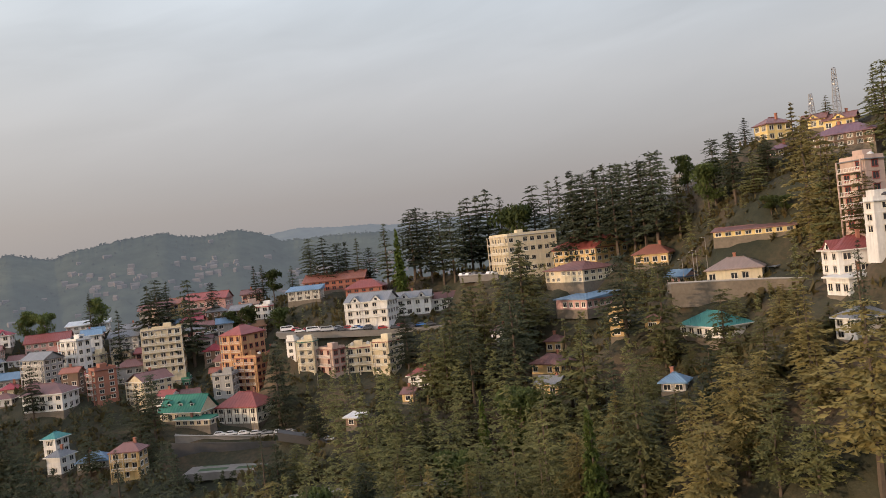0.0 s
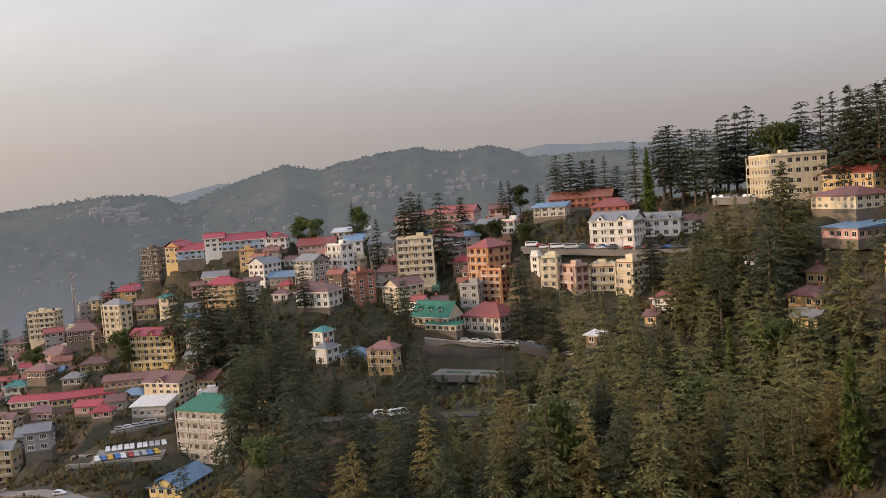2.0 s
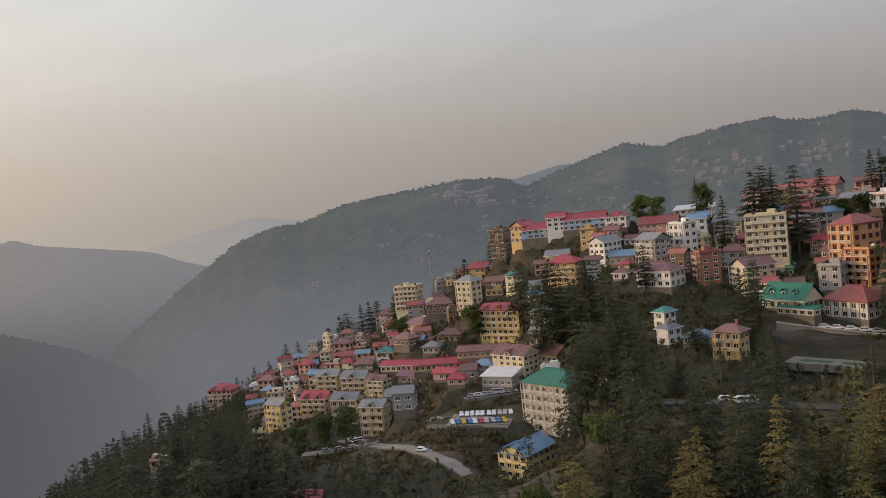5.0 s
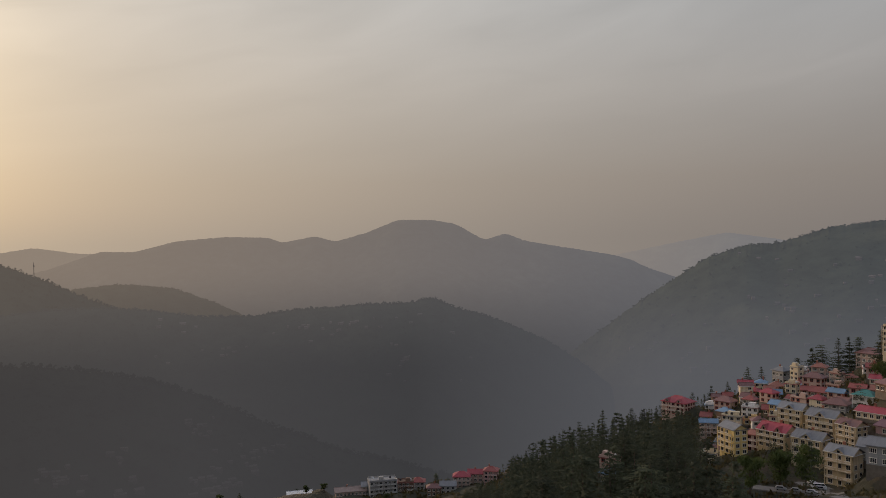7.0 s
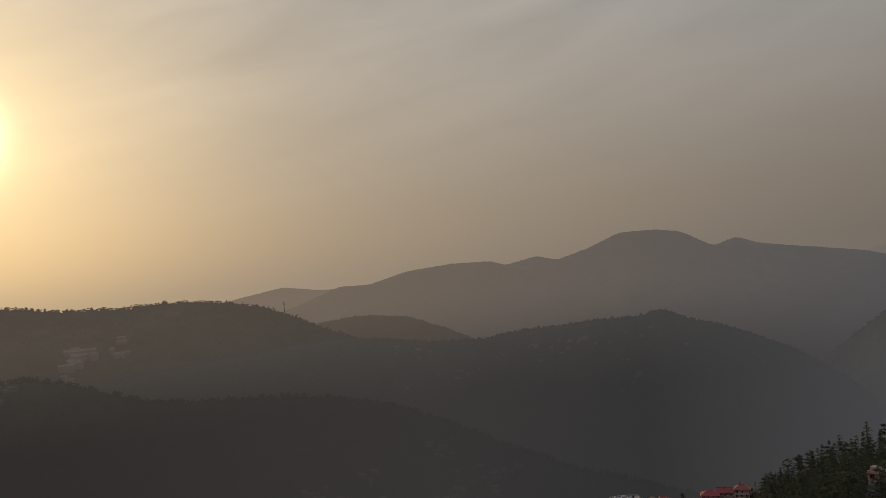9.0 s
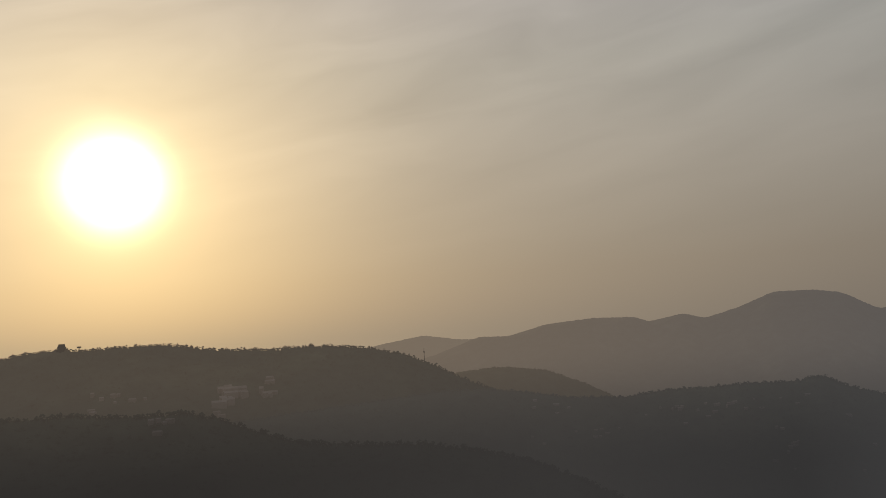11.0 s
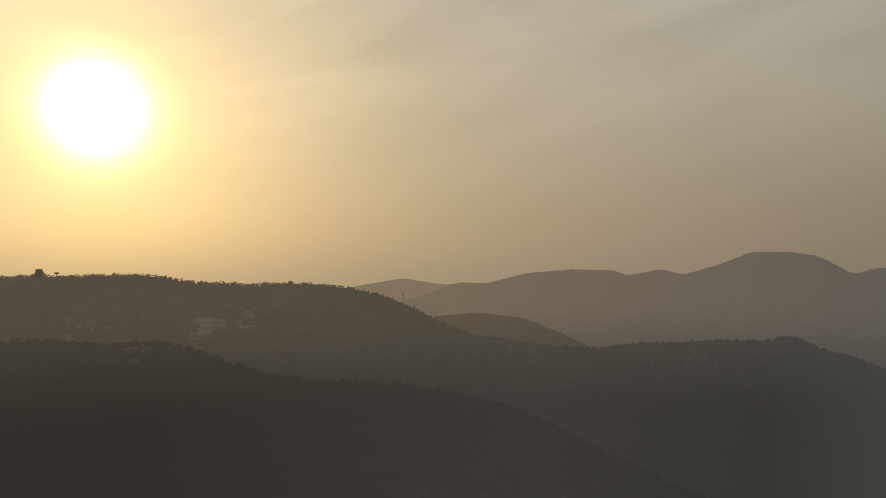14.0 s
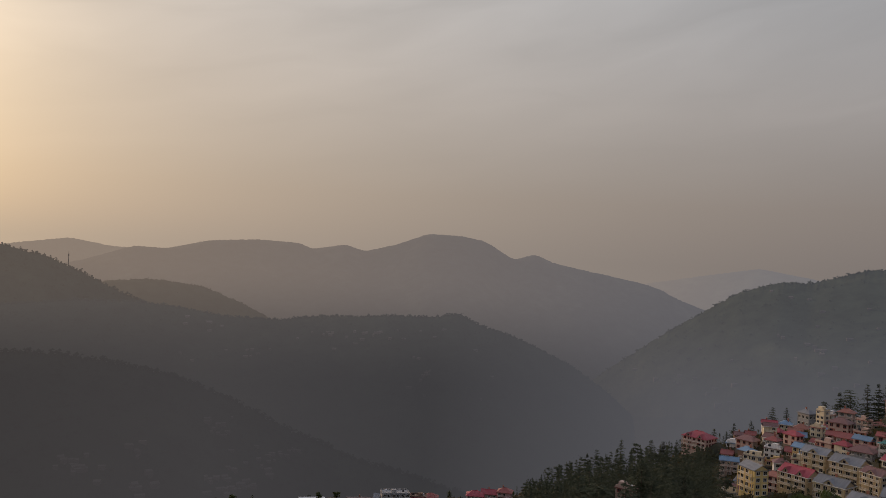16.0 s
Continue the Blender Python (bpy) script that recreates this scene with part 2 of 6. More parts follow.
def distance_mat(name, base, haze_glow, floor_haze=1.0, warm=1.0):
    """Far wooded hillside with the evening haze painted on as emission: cool away from the sun, warm towards it.
    Deep down the painted haze of the valley, which is the same for all ranges, takes over and the base colour dims."""
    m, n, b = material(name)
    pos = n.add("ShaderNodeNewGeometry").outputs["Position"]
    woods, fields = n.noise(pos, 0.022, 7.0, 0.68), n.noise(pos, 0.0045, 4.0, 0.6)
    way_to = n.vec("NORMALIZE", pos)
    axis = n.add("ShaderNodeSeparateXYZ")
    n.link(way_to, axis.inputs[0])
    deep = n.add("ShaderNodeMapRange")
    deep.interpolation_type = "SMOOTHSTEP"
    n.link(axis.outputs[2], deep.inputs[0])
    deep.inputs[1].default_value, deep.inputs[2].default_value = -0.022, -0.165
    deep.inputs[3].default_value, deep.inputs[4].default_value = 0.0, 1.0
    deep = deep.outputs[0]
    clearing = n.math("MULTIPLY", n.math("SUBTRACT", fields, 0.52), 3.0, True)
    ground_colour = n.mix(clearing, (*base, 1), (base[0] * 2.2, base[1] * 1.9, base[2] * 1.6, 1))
    # base colour dims with depth, where the painted haze takes over
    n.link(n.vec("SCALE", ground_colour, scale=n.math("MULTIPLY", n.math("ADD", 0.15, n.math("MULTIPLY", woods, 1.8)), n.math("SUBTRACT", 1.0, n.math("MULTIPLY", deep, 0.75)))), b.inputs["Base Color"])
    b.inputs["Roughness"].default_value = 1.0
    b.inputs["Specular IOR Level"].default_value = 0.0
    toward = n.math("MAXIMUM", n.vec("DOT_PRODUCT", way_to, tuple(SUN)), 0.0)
    # emission stands in for lit haze: bluish, warmer towards the sun
    haze_colour = n.vec("ADD", (0.85, 0.90, 1.06), n.vec("SCALE", (1.30, 0.75, 0.20), scale=n.math("MULTIPLY", n.math("POWER", toward, 2.5), n.math("MULTIPLY", n.math("SUBTRACT", 1.0, n.math("MULTIPLY", deep, 0.45)), warm))))
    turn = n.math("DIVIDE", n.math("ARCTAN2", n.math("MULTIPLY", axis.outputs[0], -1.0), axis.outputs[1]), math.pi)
    valley_haze = n.ramp(turn, *[(d / 180.0, (v, v, v)) for d, v in ((20, 0.120), (45, 0.180), (58, 0.176), (66, 0.130), (75, 0.084), (90, 0.096), (115, 0.066))])
    valley_haze = n.math("MULTIPLY", valley_haze, floor_haze)
    n.link(haze_colour, b.inputs["Emission Color"])
    n.link(n.math("ADD", n.math("MULTIPLY", n.math("SUBTRACT", 1.0, deep), haze_glow), n.math("MULTIPLY", valley_haze, deep)), b.inputs["Emission Strength"])
    return m


# ---- small mesh helpers ----
def mesh_of(name, verts, faces, *mats):
    me = bpy.data.meshes.new(name)
    me.from_pydata(verts, [], faces)
    for m in mats:
        me.materials.append(m)
    me.update()
    return me


def box_into(bm, x0, x1, y0, y1, z0, z1):
    v = [bm.verts.new(p) for p in ((x0, y0, z0), (x1, y0, z0), (x1, y1, z0), (x0, y1, z0), (x0, y0, z1), (x1, y0, z1), (x1, y1, z1), (x0, y1, z1))]
    return [bm.faces.new([v[i] for i in f]) for f in ((3, 2, 1, 0), (4, 5, 6, 7), (0, 1, 5, 4), (1, 2, 6, 5), (2, 3, 7, 6), (3, 0, 4, 7))]


def poly_into(bm, *faces):
    for f in faces:
        bm.faces.new([bm.verts.new(p) for p in f])


def tube_into(bm, a, b, ra, rb, sides=6):
    a, b = Vector(a), Vector(b)
    q = (b - a).to_track_quat("Z", "Y")
    rings = [[bm.verts.new(p + q @ Vector((math.cos(i * math.tau / sides) * r, math.sin(i * math.tau / sides) * r, 0))) for i in range(sides)]
             for p, r in ((a, ra), (b, rb))]
    for i in range(sides):
        j = (i + 1) % sides
        bm.faces.new((rings[0][i], rings[0][j], rings[1][j], rings[1][i]))
    bm.faces.new(rings[1])


def part(name, bm, mat, parent, label=""):
    """Links a bmesh as one mesh object under a thing or a part."""
    me = bpy.data.meshes.new(name)
    bm.to_mesh(me)
    bm.free()
    me.materials.append(mat)
    ob = new(name, me)
    ob.parent = parent
    if label:
        ob["label"] = label
    return ob


def shared(name, me, parent, m=None):
    ob = new(name, me)
    ob.parent = parent
    if m is not None:
        ob.matrix_basis = m
    return ob


# ---- the hill: plots, terraces and the ground sheet ----
FIELD = Vector((-551.5, 19.3, -183.0))      # middle of the sports ground
PLOTS = []      # x, y, z, half width of every levelled plot


def interp(x, xs, ys):
    return np.interp(x, xs, ys)


CREST_X = (-900, -600, -552, -535, -475, -410, -339, -282, -220, -106, -47, 0, 49, 86, 115, 160, 260, 500)
CREST_Y = (60, 190, 234, 272, 333, 382, 394, 390, 386, 396, 388, 372, 350, 322, 302, 290, 270, 240)
CREST_Z = (-420, -225, -190, -170, -124, -80, -50, -28, -26, -20, -14, -15, -8, 2, 20, 30, 42, 60)


def bare_hill(x, y):
    crest_y, crest_z = interp(x, CREST_X, CREST_Y), interp(x, CREST_X, CREST_Z)
    d = crest_y - y
    front = 0.46 * np.clip(d, 0, 130) + 0.13 * np.clip(d - 130, 0, 200) + 0.35 * np.clip(d - 330, 0, 900)
    z = crest_z - np.where(d > 0, front, np.clip(-d, 0, 55) * 0.08 + np.clip(-d - 55, 0, None) * 0.62)
    out = np.clip(np.hypot(x + 150, y - 250) - 480, 0, None)
    return np.clip(z - out * 0.34, -900, None)


def ground(x, y):
    """Height of the ground, levelled round every plot."""
    x, y = np.atleast_1d(np.asarray(x, float)), np.atleast_1d(np.asarray(y, float))
    base = bare_hill(x, y)
    top, bottom = np.zeros_like(base), np.full_like(base, 1 / 45.0 ** 3)
    for px, py, pz, pr in PLOTS:
        d = np.clip(np.hypot(x - px, y - py) - pr, 0, None)
        w = 1 / (d * d + 6.0) ** 1.5
        top += w * (pz - bare_hill(np.array([px]), np.array([py]))[0])
        bottom += w
    z = base + top / bottom
    # terraces are cut back so that no bank stands in front of a house
    r, bearing = np.hypot(x, y), np.degrees(np.arctan2(-x, y))
    cap = np.full_like(base, 1e6)
    near_plot = np.zeros_like(base, bool)
    for b0, b1, e0, hr, px, py, pr in CAPS:
        aside = np.clip(np.maximum(b0 - bearing, bearing - b1), 0, None)
        front = (r < hr - pr) & (r > hr - pr - 70) & (aside < 3)
        cap = np.where(front, np.minimum(cap, (e0 + aside * 0.012) * r * (hr - pr) / hr * hr / (hr - pr) - 0.4), cap)
    for px, py, pz, pr in PLOTS:
        near_plot |= np.hypot(x - px, y - py) < pr + 1.2
    z = np.where(near_plot, z, np.minimum(z, cap))
    off = np.clip((np.hypot((x - FIELD.x) * 1.25, y - FIELD.y) - 74) / 45, 0, 1)
    z = z * off + (FIELD.z - 0.5) * (1 - off)
    bump = np.sin(x * 0.11 + 1.3 * np.sin(y * 0.07)) * np.sin(y * 0.13) * 0.8
    return z + off * bump * np.clip(bottom ** -0.333 / 20 - 0.2, 0, 1)


# ---- houses ----
def plate(name, xs, zs, filled, deep, mat):
    """One connected plate with openings; deep(j): how far the row of corners j stands out in front."""
    bm = bmesh.new()
    made = {}

    def vert(i, j, y):
        if (i, j, y) not in made:
            made[i, j, y] = bm.verts.new((xs[i], -deep(j) if y else 0.02, zs[j]))
        return made[i, j, y]

    for i, j in filled:
        bm.faces.new((vert(i, j, 1), vert(i + 1, j, 1), vert(i + 1, j + 1, 1), vert(i, j + 1, 1)))
        for (di, dj), (a, b) in (((-1, 0), ((i, j), (i, j + 1))), ((1, 0), ((i + 1, j + 1), (i + 1, j))), ((0, -1), ((i + 1, j), (i, j))), ((0, 1), ((i, j + 1), (i + 1, j + 1)))):
            if (i + di, j + dj) not in filled:
                bm.faces.new((vert(*a, 0), vert(*a, 1), vert(*b, 1), vert(*b, 0)))
    me = bpy.data.meshes.new(name)
    bm.to_mesh(me)
    bm.free()
    me.materials.append(mat)
    return me


def window_mesh(name, frame_mat, cross, glazed=False):
    """A unit window, 1 x 1: a frame with mullions, a sill and a sloping sunshade; its front faces -y."""
    t = 0.08
    xs = [-0.5, -0.5 + t] + [-0.5 + i / cross + s for i in range(1, cross) for s in (-0.03, 0.03)] + [0.5 - t, 0.5]
    filled = {(i, j) for i in range(len(xs) - 1) for j in range(5) if j != 2 or i % 2 == 0}
    me = plate(name, xs, [-0.07, 0.0, t, 1 - t, 1.0, 1.07], filled, lambda j: (0.14, 0.14, 0.07, 0.07, 0.08, 0.42)[j], frame_mat)
    if glazed:
        bm = bmesh.new()
        bm.from_mesh(me)
        poly_into(bm, [(x, -0.015, z) for x, z in ((-0.45, 0.05), (0.45, 0.05), (0.45, 0.95), (-0.45, 0.95))])
        bm.faces.ensure_lookup_table()
        bm.faces[-1].material_index = 1
        bm.to_mesh(me)
        bm.free()
        me.materials.append(glass_mat)
    return me


WINDOW = {(style, far): window_mesh("window", mat, cross, far) for style, mat, cross in (("plain", FRAME_PAINT, 2), ("wide", FRAME_PAINT, 4), ("red", FRAME_RED, 2)) for far in (False, True)}
PANE = mesh_of("pane", [(-0.42, -0.015, 0.08), (0.42, -0.015, 0.08), (0.42, -0.015, 0.92), (-0.42, -0.015, 0.92)], [(0, 1, 2, 3)], glass_mat)
rail_x = [-0.5 + i / 8 + e for i in range(9) for e in ((-0.012, 0.012) if 0 < i < 8 else ((0.0, 0.024) if i == 0 else (-0.024, 0.0)))]
RAIL = plate("railing", rail_x, [0.0, 0.08, 0.9, 1.0], {(i, j) for i in range(17) for j in range(3) if j != 1 or i % 2 == 0}, lambda j: 0.03, TRIM_WHITE)
CAPS = []       # bearing range, height and range, plan place and half width of what no bank may hide
HOUSES = []     # bearing range, height range and range of every house: trees are kept from hiding them
TANK_SPOTS = []
WORD = {1: "one", 2: "two", 3: "three", 4: "four", 5: "five", 6: "six", 7: "seven"}


def facade(owner, length, floors, storey, m, rng, style="plain", skip_ground=False, gap=3.0):
    """Rows of windows on one wall; m carries the wall's middle, with the wall along x and its front facing -y."""
    count = max(1, int(length / gap))
    step = length / count
    for f in range(1 if skip_ground else 0, floors):
        for i in range(count):
            if rng.random() < 0.07:
                continue
            w, h = min(step * 0.64, 1.95 if style != "wide" else 2.6), min(storey * 0.58, 1.85)
            place = m @ Matrix.Translation((-length / 2 + (i + 0.5) * step, -0.01, f * storey + storey * 0.26)) @ Matrix.Diagonal((w, 1, h, 1))
            far = math.hypot(owner.matrix_basis[0][3], owner.matrix_basis[1][3]) > 335
            frame_ob = shared("window", WINDOW[style, far], owner, place)
            if not far:
                shared("pane", PANE, frame_ob)


def roof_mesh(kind, L, W, rise, over):
    """Roof over a plan L x W; its eaves stand at z = 0."""
    bm = bmesh.new()
    a, b, t = L / 2 + over, W / 2 + over, 0.18
    e = [(-a, -b, 0), (a, -b, 0), (a, b, 0), (-a, b, 0)]
    lo = [(x, y, -t) for x, y, _ in e]
    if kind == "hip":
        s = min(a, b) * 0.95
        r = ((-a + s, 0, rise), (a - s, 0, rise)) if a >= b else ((0, -b + s, rise), (0, b - s, rise))
        if a >= b:
            poly_into(bm, (e[0], e[1], r[1], r[0]), (e[2], e[3], r[0], r[1]), (e[1], e[2], r[1]), (e[3], e[0], r[0]))
        else:
            poly_into(bm, (e[1], e[2], r[1], r[0]), (e[3], e[0], r[0], r[1]), (e[0], e[1], r[0]), (e[2], e[3], r[1]))
        ridge = r
    elif kind == "gable":
        ridge = ((-a, 0, rise), (a, 0, rise)) if L >= W * 0.8 else ((0, -b, rise), (0, b, rise))
        r = ridge
        if L >= W * 0.8:
            poly_into(bm, (e[0], e[1], r[1], r[0]), (e[2], e[3], r[0], r[1]))
        else:
            poly_into(bm, (e[1], e[2], r[1], r[0]), (e[3], e[0], r[0], r[1]))
    else:
        up = [(-a, b, rise), (a, b, rise)]
        poly_into(bm, (e[0], e[1], up[1], up[0]), (e[1], e[2], up[1]), (e[3], e[0], up[0]), (e[2], e[3], up[0], up[1]))
        ridge = up
    poly_into(bm, (lo[3], lo[2], lo[1], lo[0]), *[(lo[i], lo[(i + 1) % 4], e[(i + 1) % 4], e[i]) for i in range(4)])
    return bm, ridge


def front_gable(owner, x, L, W, z, width, rise, wall_mat, roof_mat, over, sign=-1):
    """A small gable rising out of the front slope of a roof."""
    y0, y1 = sign * (W / 2 + over * 0.6), sign * W * 0.05
    a = width / 2
    bm = bmesh.new()
    poly_into(bm, ((x - a, y0, z), (x + a, y0, z), (x, y0, z + rise)))
    g = part("gable", bm, wall_mat, owner, "small front gable")
    bm = bmesh.new()
    o = 0.35
    s = rise / a
    poly_into(bm, ((x - a - o, y0 - 0.4, z - o * s + 0.05), (x, y0 - 0.4, z + rise + 0.05), (x, y1, z + rise + 0.05), (x - a - o, y1, z - o * s + 0.05)),
              ((x, y0 - 0.4, z + rise + 0.05), (x + a + o, y0 - 0.4, z - o * s + 0.05), (x + a + o, y1, z - o * s + 0.05), (x, y1, z + rise + 0.05)))
    part("gable_roof", bm, roof_mat, owner)
    shared("pane", PANE, g, Matrix.Translation((x, y0 - 0.02, z + rise * 0.12)) @ Matrix.Diagonal((a * 0.5, 1, rise * 0.5, 1)))


def house(kind, x, y, z, turn, L, W, floors, storey, wall, roof, tin, gab=0, slab=0, dorm=0, rh=0.0, grid=0):
    rng = random.Random(int(x * 7 + y * 13))
    H = floors * storey
    if floors > 2 and kind in ("town_house", "apartment_block") and rng.random() < 0.6:
        slab = 1
    thing = new(kind)
    thing.matrix_world = pose(x, y, z, 0, 0, turn)
    storeys = WORD[floors] + "-storey"
    tagged(thing, f"{WALL[wall][1]} {storeys} {kind.replace('_', ' ')} with {'flat' if roof == 'flat' else ROOF_WORD[tin] + ' metal'} roof", "building")
    r = math.hypot(x, y)
    half = math.degrees(math.atan2(max(L, W) * 0.55, r))
    bearing = math.degrees(math.atan2(-x, y))
    HOUSES.append((bearing - half, bearing + half, z / r, (z + H + (3 if roof != "flat" else 0.5)) / r, r))
    small, long = min(L, W), max(L, W)
    count = max(1, round(long / small))
    c, s = math.cos(radians(turn)), math.sin(radians(turn))
    for i in range(count):
        along_by = ((i + 0.5) / count - 0.5) * long
        px, py = (x + c * along_by, y + s * along_by) if L >= W else (x - s * along_by, y + c * along_by)
        PLOTS.append((px, py, z, long / count * 0.62))
        pr, pb = math.hypot(px, py), math.degrees(math.atan2(-px, py))
        ph = math.degrees(math.atan2(long / count * 0.6, pr))
        CAPS.append((pb - ph, pb + ph, z / pr, pr, px, py, long / count * 0.62))
        if r < 420:         # a narrow terrace along the front
            PLOTS.append((px + s * (small / 2 + 2.5), py - c * (small / 2 + 2.5), z - 0.3, 2.5))
    wm, rm = WALL_MAT[wall], ROOF_MAT[tin]
    bm = bmesh.new()
    box_into(bm, -L / 2, L / 2, -W / 2, W / 2, 0, H)
    part("wall", bm, wm, thing)
    bm = bmesh.new()
    box_into(bm, -L / 2 - 0.12, L / 2 + 0.12, -W / 2 - 0.12, W / 2 + 0.12, -6.0 if floors > 1 else -3.0, 0.25)
    part("plinth", bm, wm if floors > 2 else STONE, thing, "blank basement wall" if floors > 2 else "rough stone plinth")
    style = "wide" if kind in ("office_block", "long_house", "workshop") or (kind == "town_house" and rng.random() < 0.4) else ("red" if wall in ("brick", "orange", "pinkwall") else "plain")
    gap = 3.0 if floors > 1 else 2.6
    if wall == "scaffold" or kind == "unfinished_tower":
        for f in range(floors + 1):
            bm = bmesh.new()
            box_into(bm, -L / 2 - 0.9, L / 2 + 0.9, -W / 2 - 0.9, W / 2 + 0.9, f * storey - 0.1, f * storey + 0.12)
            part("floor_slab", bm, CONCRETE, thing)
        for i in range(5):
            px = -L / 2 - 0.8 + i * (L + 1.6) / 4
            for py in (-W / 2 - 0.8, W / 2 + 0.8):
                bm = bmesh.new()
                tube_into(bm, (px, py, -4), (px, py, H + 1.5), 0.09, 0.09, 5)
                part("scaffold_pole", bm, BARK, thing)
    facade(thing, L, floors, storey, Matrix.Translation((0, -W / 2, 0)), rng, style, gap=gap)
    facade(thing, W, floors, storey, pose(L / 2, 0, 0, 0, 0, 90), rng, "plain" if style == "wide" else style, gap=gap)
    if floors > 1 and kind != "unfinished_tower":
        for f in range(1, floors):
            bm = bmesh.new()
            box_into(bm, -L / 2 - 0.08, L / 2 + 0.08, -W / 2 - 0.08, W / 2 + 0.08, f * storey - 0.12, f * storey + 0.10)
            part("floor_band", bm, wm if not grid else TRIM_WHITE, thing)
    if grid:
        for i in range(7):
            px = -L / 2 + i * L / 6
            bm = bmesh.new()
            box_into(bm, px - 0.16, px + 0.16, -W / 2 - 0.2, -W / 2 - 0.003, 0, H)
            part("pilaster", bm, TRIM_WHITE, thing)
    if wall == "timber":
        for i in range(int(L / 1.6) + 1):
            px = -L / 2 + i * L / int(L / 1.6)
            bm = bmesh.new()
            box_into(bm, px - 0.09, px + 0.09, -W / 2 - 0.12, -W / 2 - 0.003, 0.3, H)
            part("timber_post", bm, BARK, thing)
    if slab:
        for f in range(1, floors):
            bm = bmesh.new()
            box_into(bm, -L / 2, L / 2, -W / 2 - 1.3, -W / 2 - 0.09, f * storey - 0.1, f * storey + 0.12)
            bal = part("balcony", bm, wm, thing, "long balcony with railing")
            count = max(2, int(L / 3))
            for i in range(count):
                shared("railing", RAIL, bal, Matrix.Translation((-L / 2 + (i + 0.5) * L / count, -W / 2 - 1.22, f * storey + 0.12)) @ Matrix.Diagonal((L / count, 1, 1, 1)))
        for i in range(int(L / 4.5) + 1):
            px = -L / 2 + 0.15 + i * (L - 0.3) / max(1, int(L / 4.5))
            bm = bmesh.new()
            box_into(bm, px - 0.15, px + 0.15, -W / 2 - 1.29, -W / 2 - 0.99, -1.0, H)
            part("pillar", bm, wm, thing)
    if roof == "flat":
        bm = bmesh.new()
        for x0, x1, y0, y1 in ((-L / 2, L / 2, -W / 2, -W / 2 + 0.2), (-L / 2, L / 2, W / 2 - 0.2, W / 2), (-L / 2, -L / 2 + 0.2, -W / 2 + 0.2, W / 2 - 0.2), (L / 2 - 0.2, L / 2, -W / 2 + 0.2, W / 2 - 0.2)):
            box_into(bm, x0, x1, y0, y1, H + 0.003, H + 0.9)
        part("parapet", bm, wm, thing)
        bm = bmesh.new()
        box_into(bm, -L / 2 - 0.5, L / 2 + 0.5, -W / 2 - 0.5, W / 2 + 0.5, H - 0.25, H - 0.02)
        part("cornice", bm, rm, thing)
        bm = bmesh.new()
        sx, sy = L * rng.uniform(-0.25, 0.25), W * rng.uniform(-0.1, 0.2)
        box_into(bm, sx - 1.6, sx + 1.6, sy - 1.4, sy + 1.4, H + 0.003, H + 2.3)
        stair = part("stair_head", bm, wm, thing, "stair head on the flat roof")
        TANK_SPOTS.append((thing, (L * 0.3, W * 0.1, H + 0.003), rng.random()))
        TANK_SPOTS.append((thing, (-L * 0.33, W * 0.2, H + 0.003), rng.random()))
        return thing
    over = 0.7
    rise = rh or min(3.4, min(L, W) * (0.27 if roof == "hip" else 0.25) + 0.5)
    if roof == "shed":
        rise = min(1.6, W * 0.16)
    bm, ridge = roof_mesh(roof, L, W, rise, over)
    bmesh.ops.translate(bm, verts=bm.verts, vec=(0, 0, H + 0.19))
    part("roof", bm, rm, thing, ROOF_WORD[tin] + " corrugated roof")
    if roof == "gable":
        for s in (-1, 1):
            bm = bmesh.new()
            if L >= W * 0.8:
                top = H + 0.15 + rise * (W / 2) / (W / 2 + over) * 0.98
                poly_into(bm, ((s * (L / 2 - 0.01), -W / 2, H), (s * (L / 2 - 0.01), W / 2, H), (s * (L / 2 - 0.01), 0, top)))
            else:
                top = H + 0.15 + rise * (L / 2) / (L / 2 + over) * 0.98
                poly_into(bm, ((-L / 2, s * (W / 2 - 0.01), H), (L / 2, s * (W / 2 - 0.01), H), (0, s * (W / 2 - 0.01), top)))
            part("gable_wall", bm, wm, thing)
    bm = bmesh.new()
    for p, q in ((ridge[0], ridge[1]),):
        if (Vector(p) - Vector(q)).length > 0.5:
            tube_into(bm, Vector(p) + Vector((0, 0, H + 0.22)), Vector(q) + Vector((0, 0, H + 0.22)), 0.16, 0.16, 6)
    if len(bm.verts):
        part("ridge_cap", bm, rm, thing)
    else:
        bm.free()
    bm = bmesh.new()
    fa, fb = L / 2 + over + 0.02, W / 2 + over + 0.02
    box_into(bm, -fa, fa, -fb - 0.06, -fb, H - 0.12, H + 0.2)
    box_into(bm, fa, fa + 0.06, -fb, fb, H - 0.12, H + 0.2)
    part("fascia", bm, TRIM_WHITE if wall in ("white", "blue", "cream", "tan") else rm, thing)
    for i in range(gab):
        front_gable(thing, -L / 2 + (i + 0.5) * L / gab, L, W, H + 0.05, min(L / gab * 0.55, 5.5), min(rise * 0.85, 2.4), wm, rm, over)
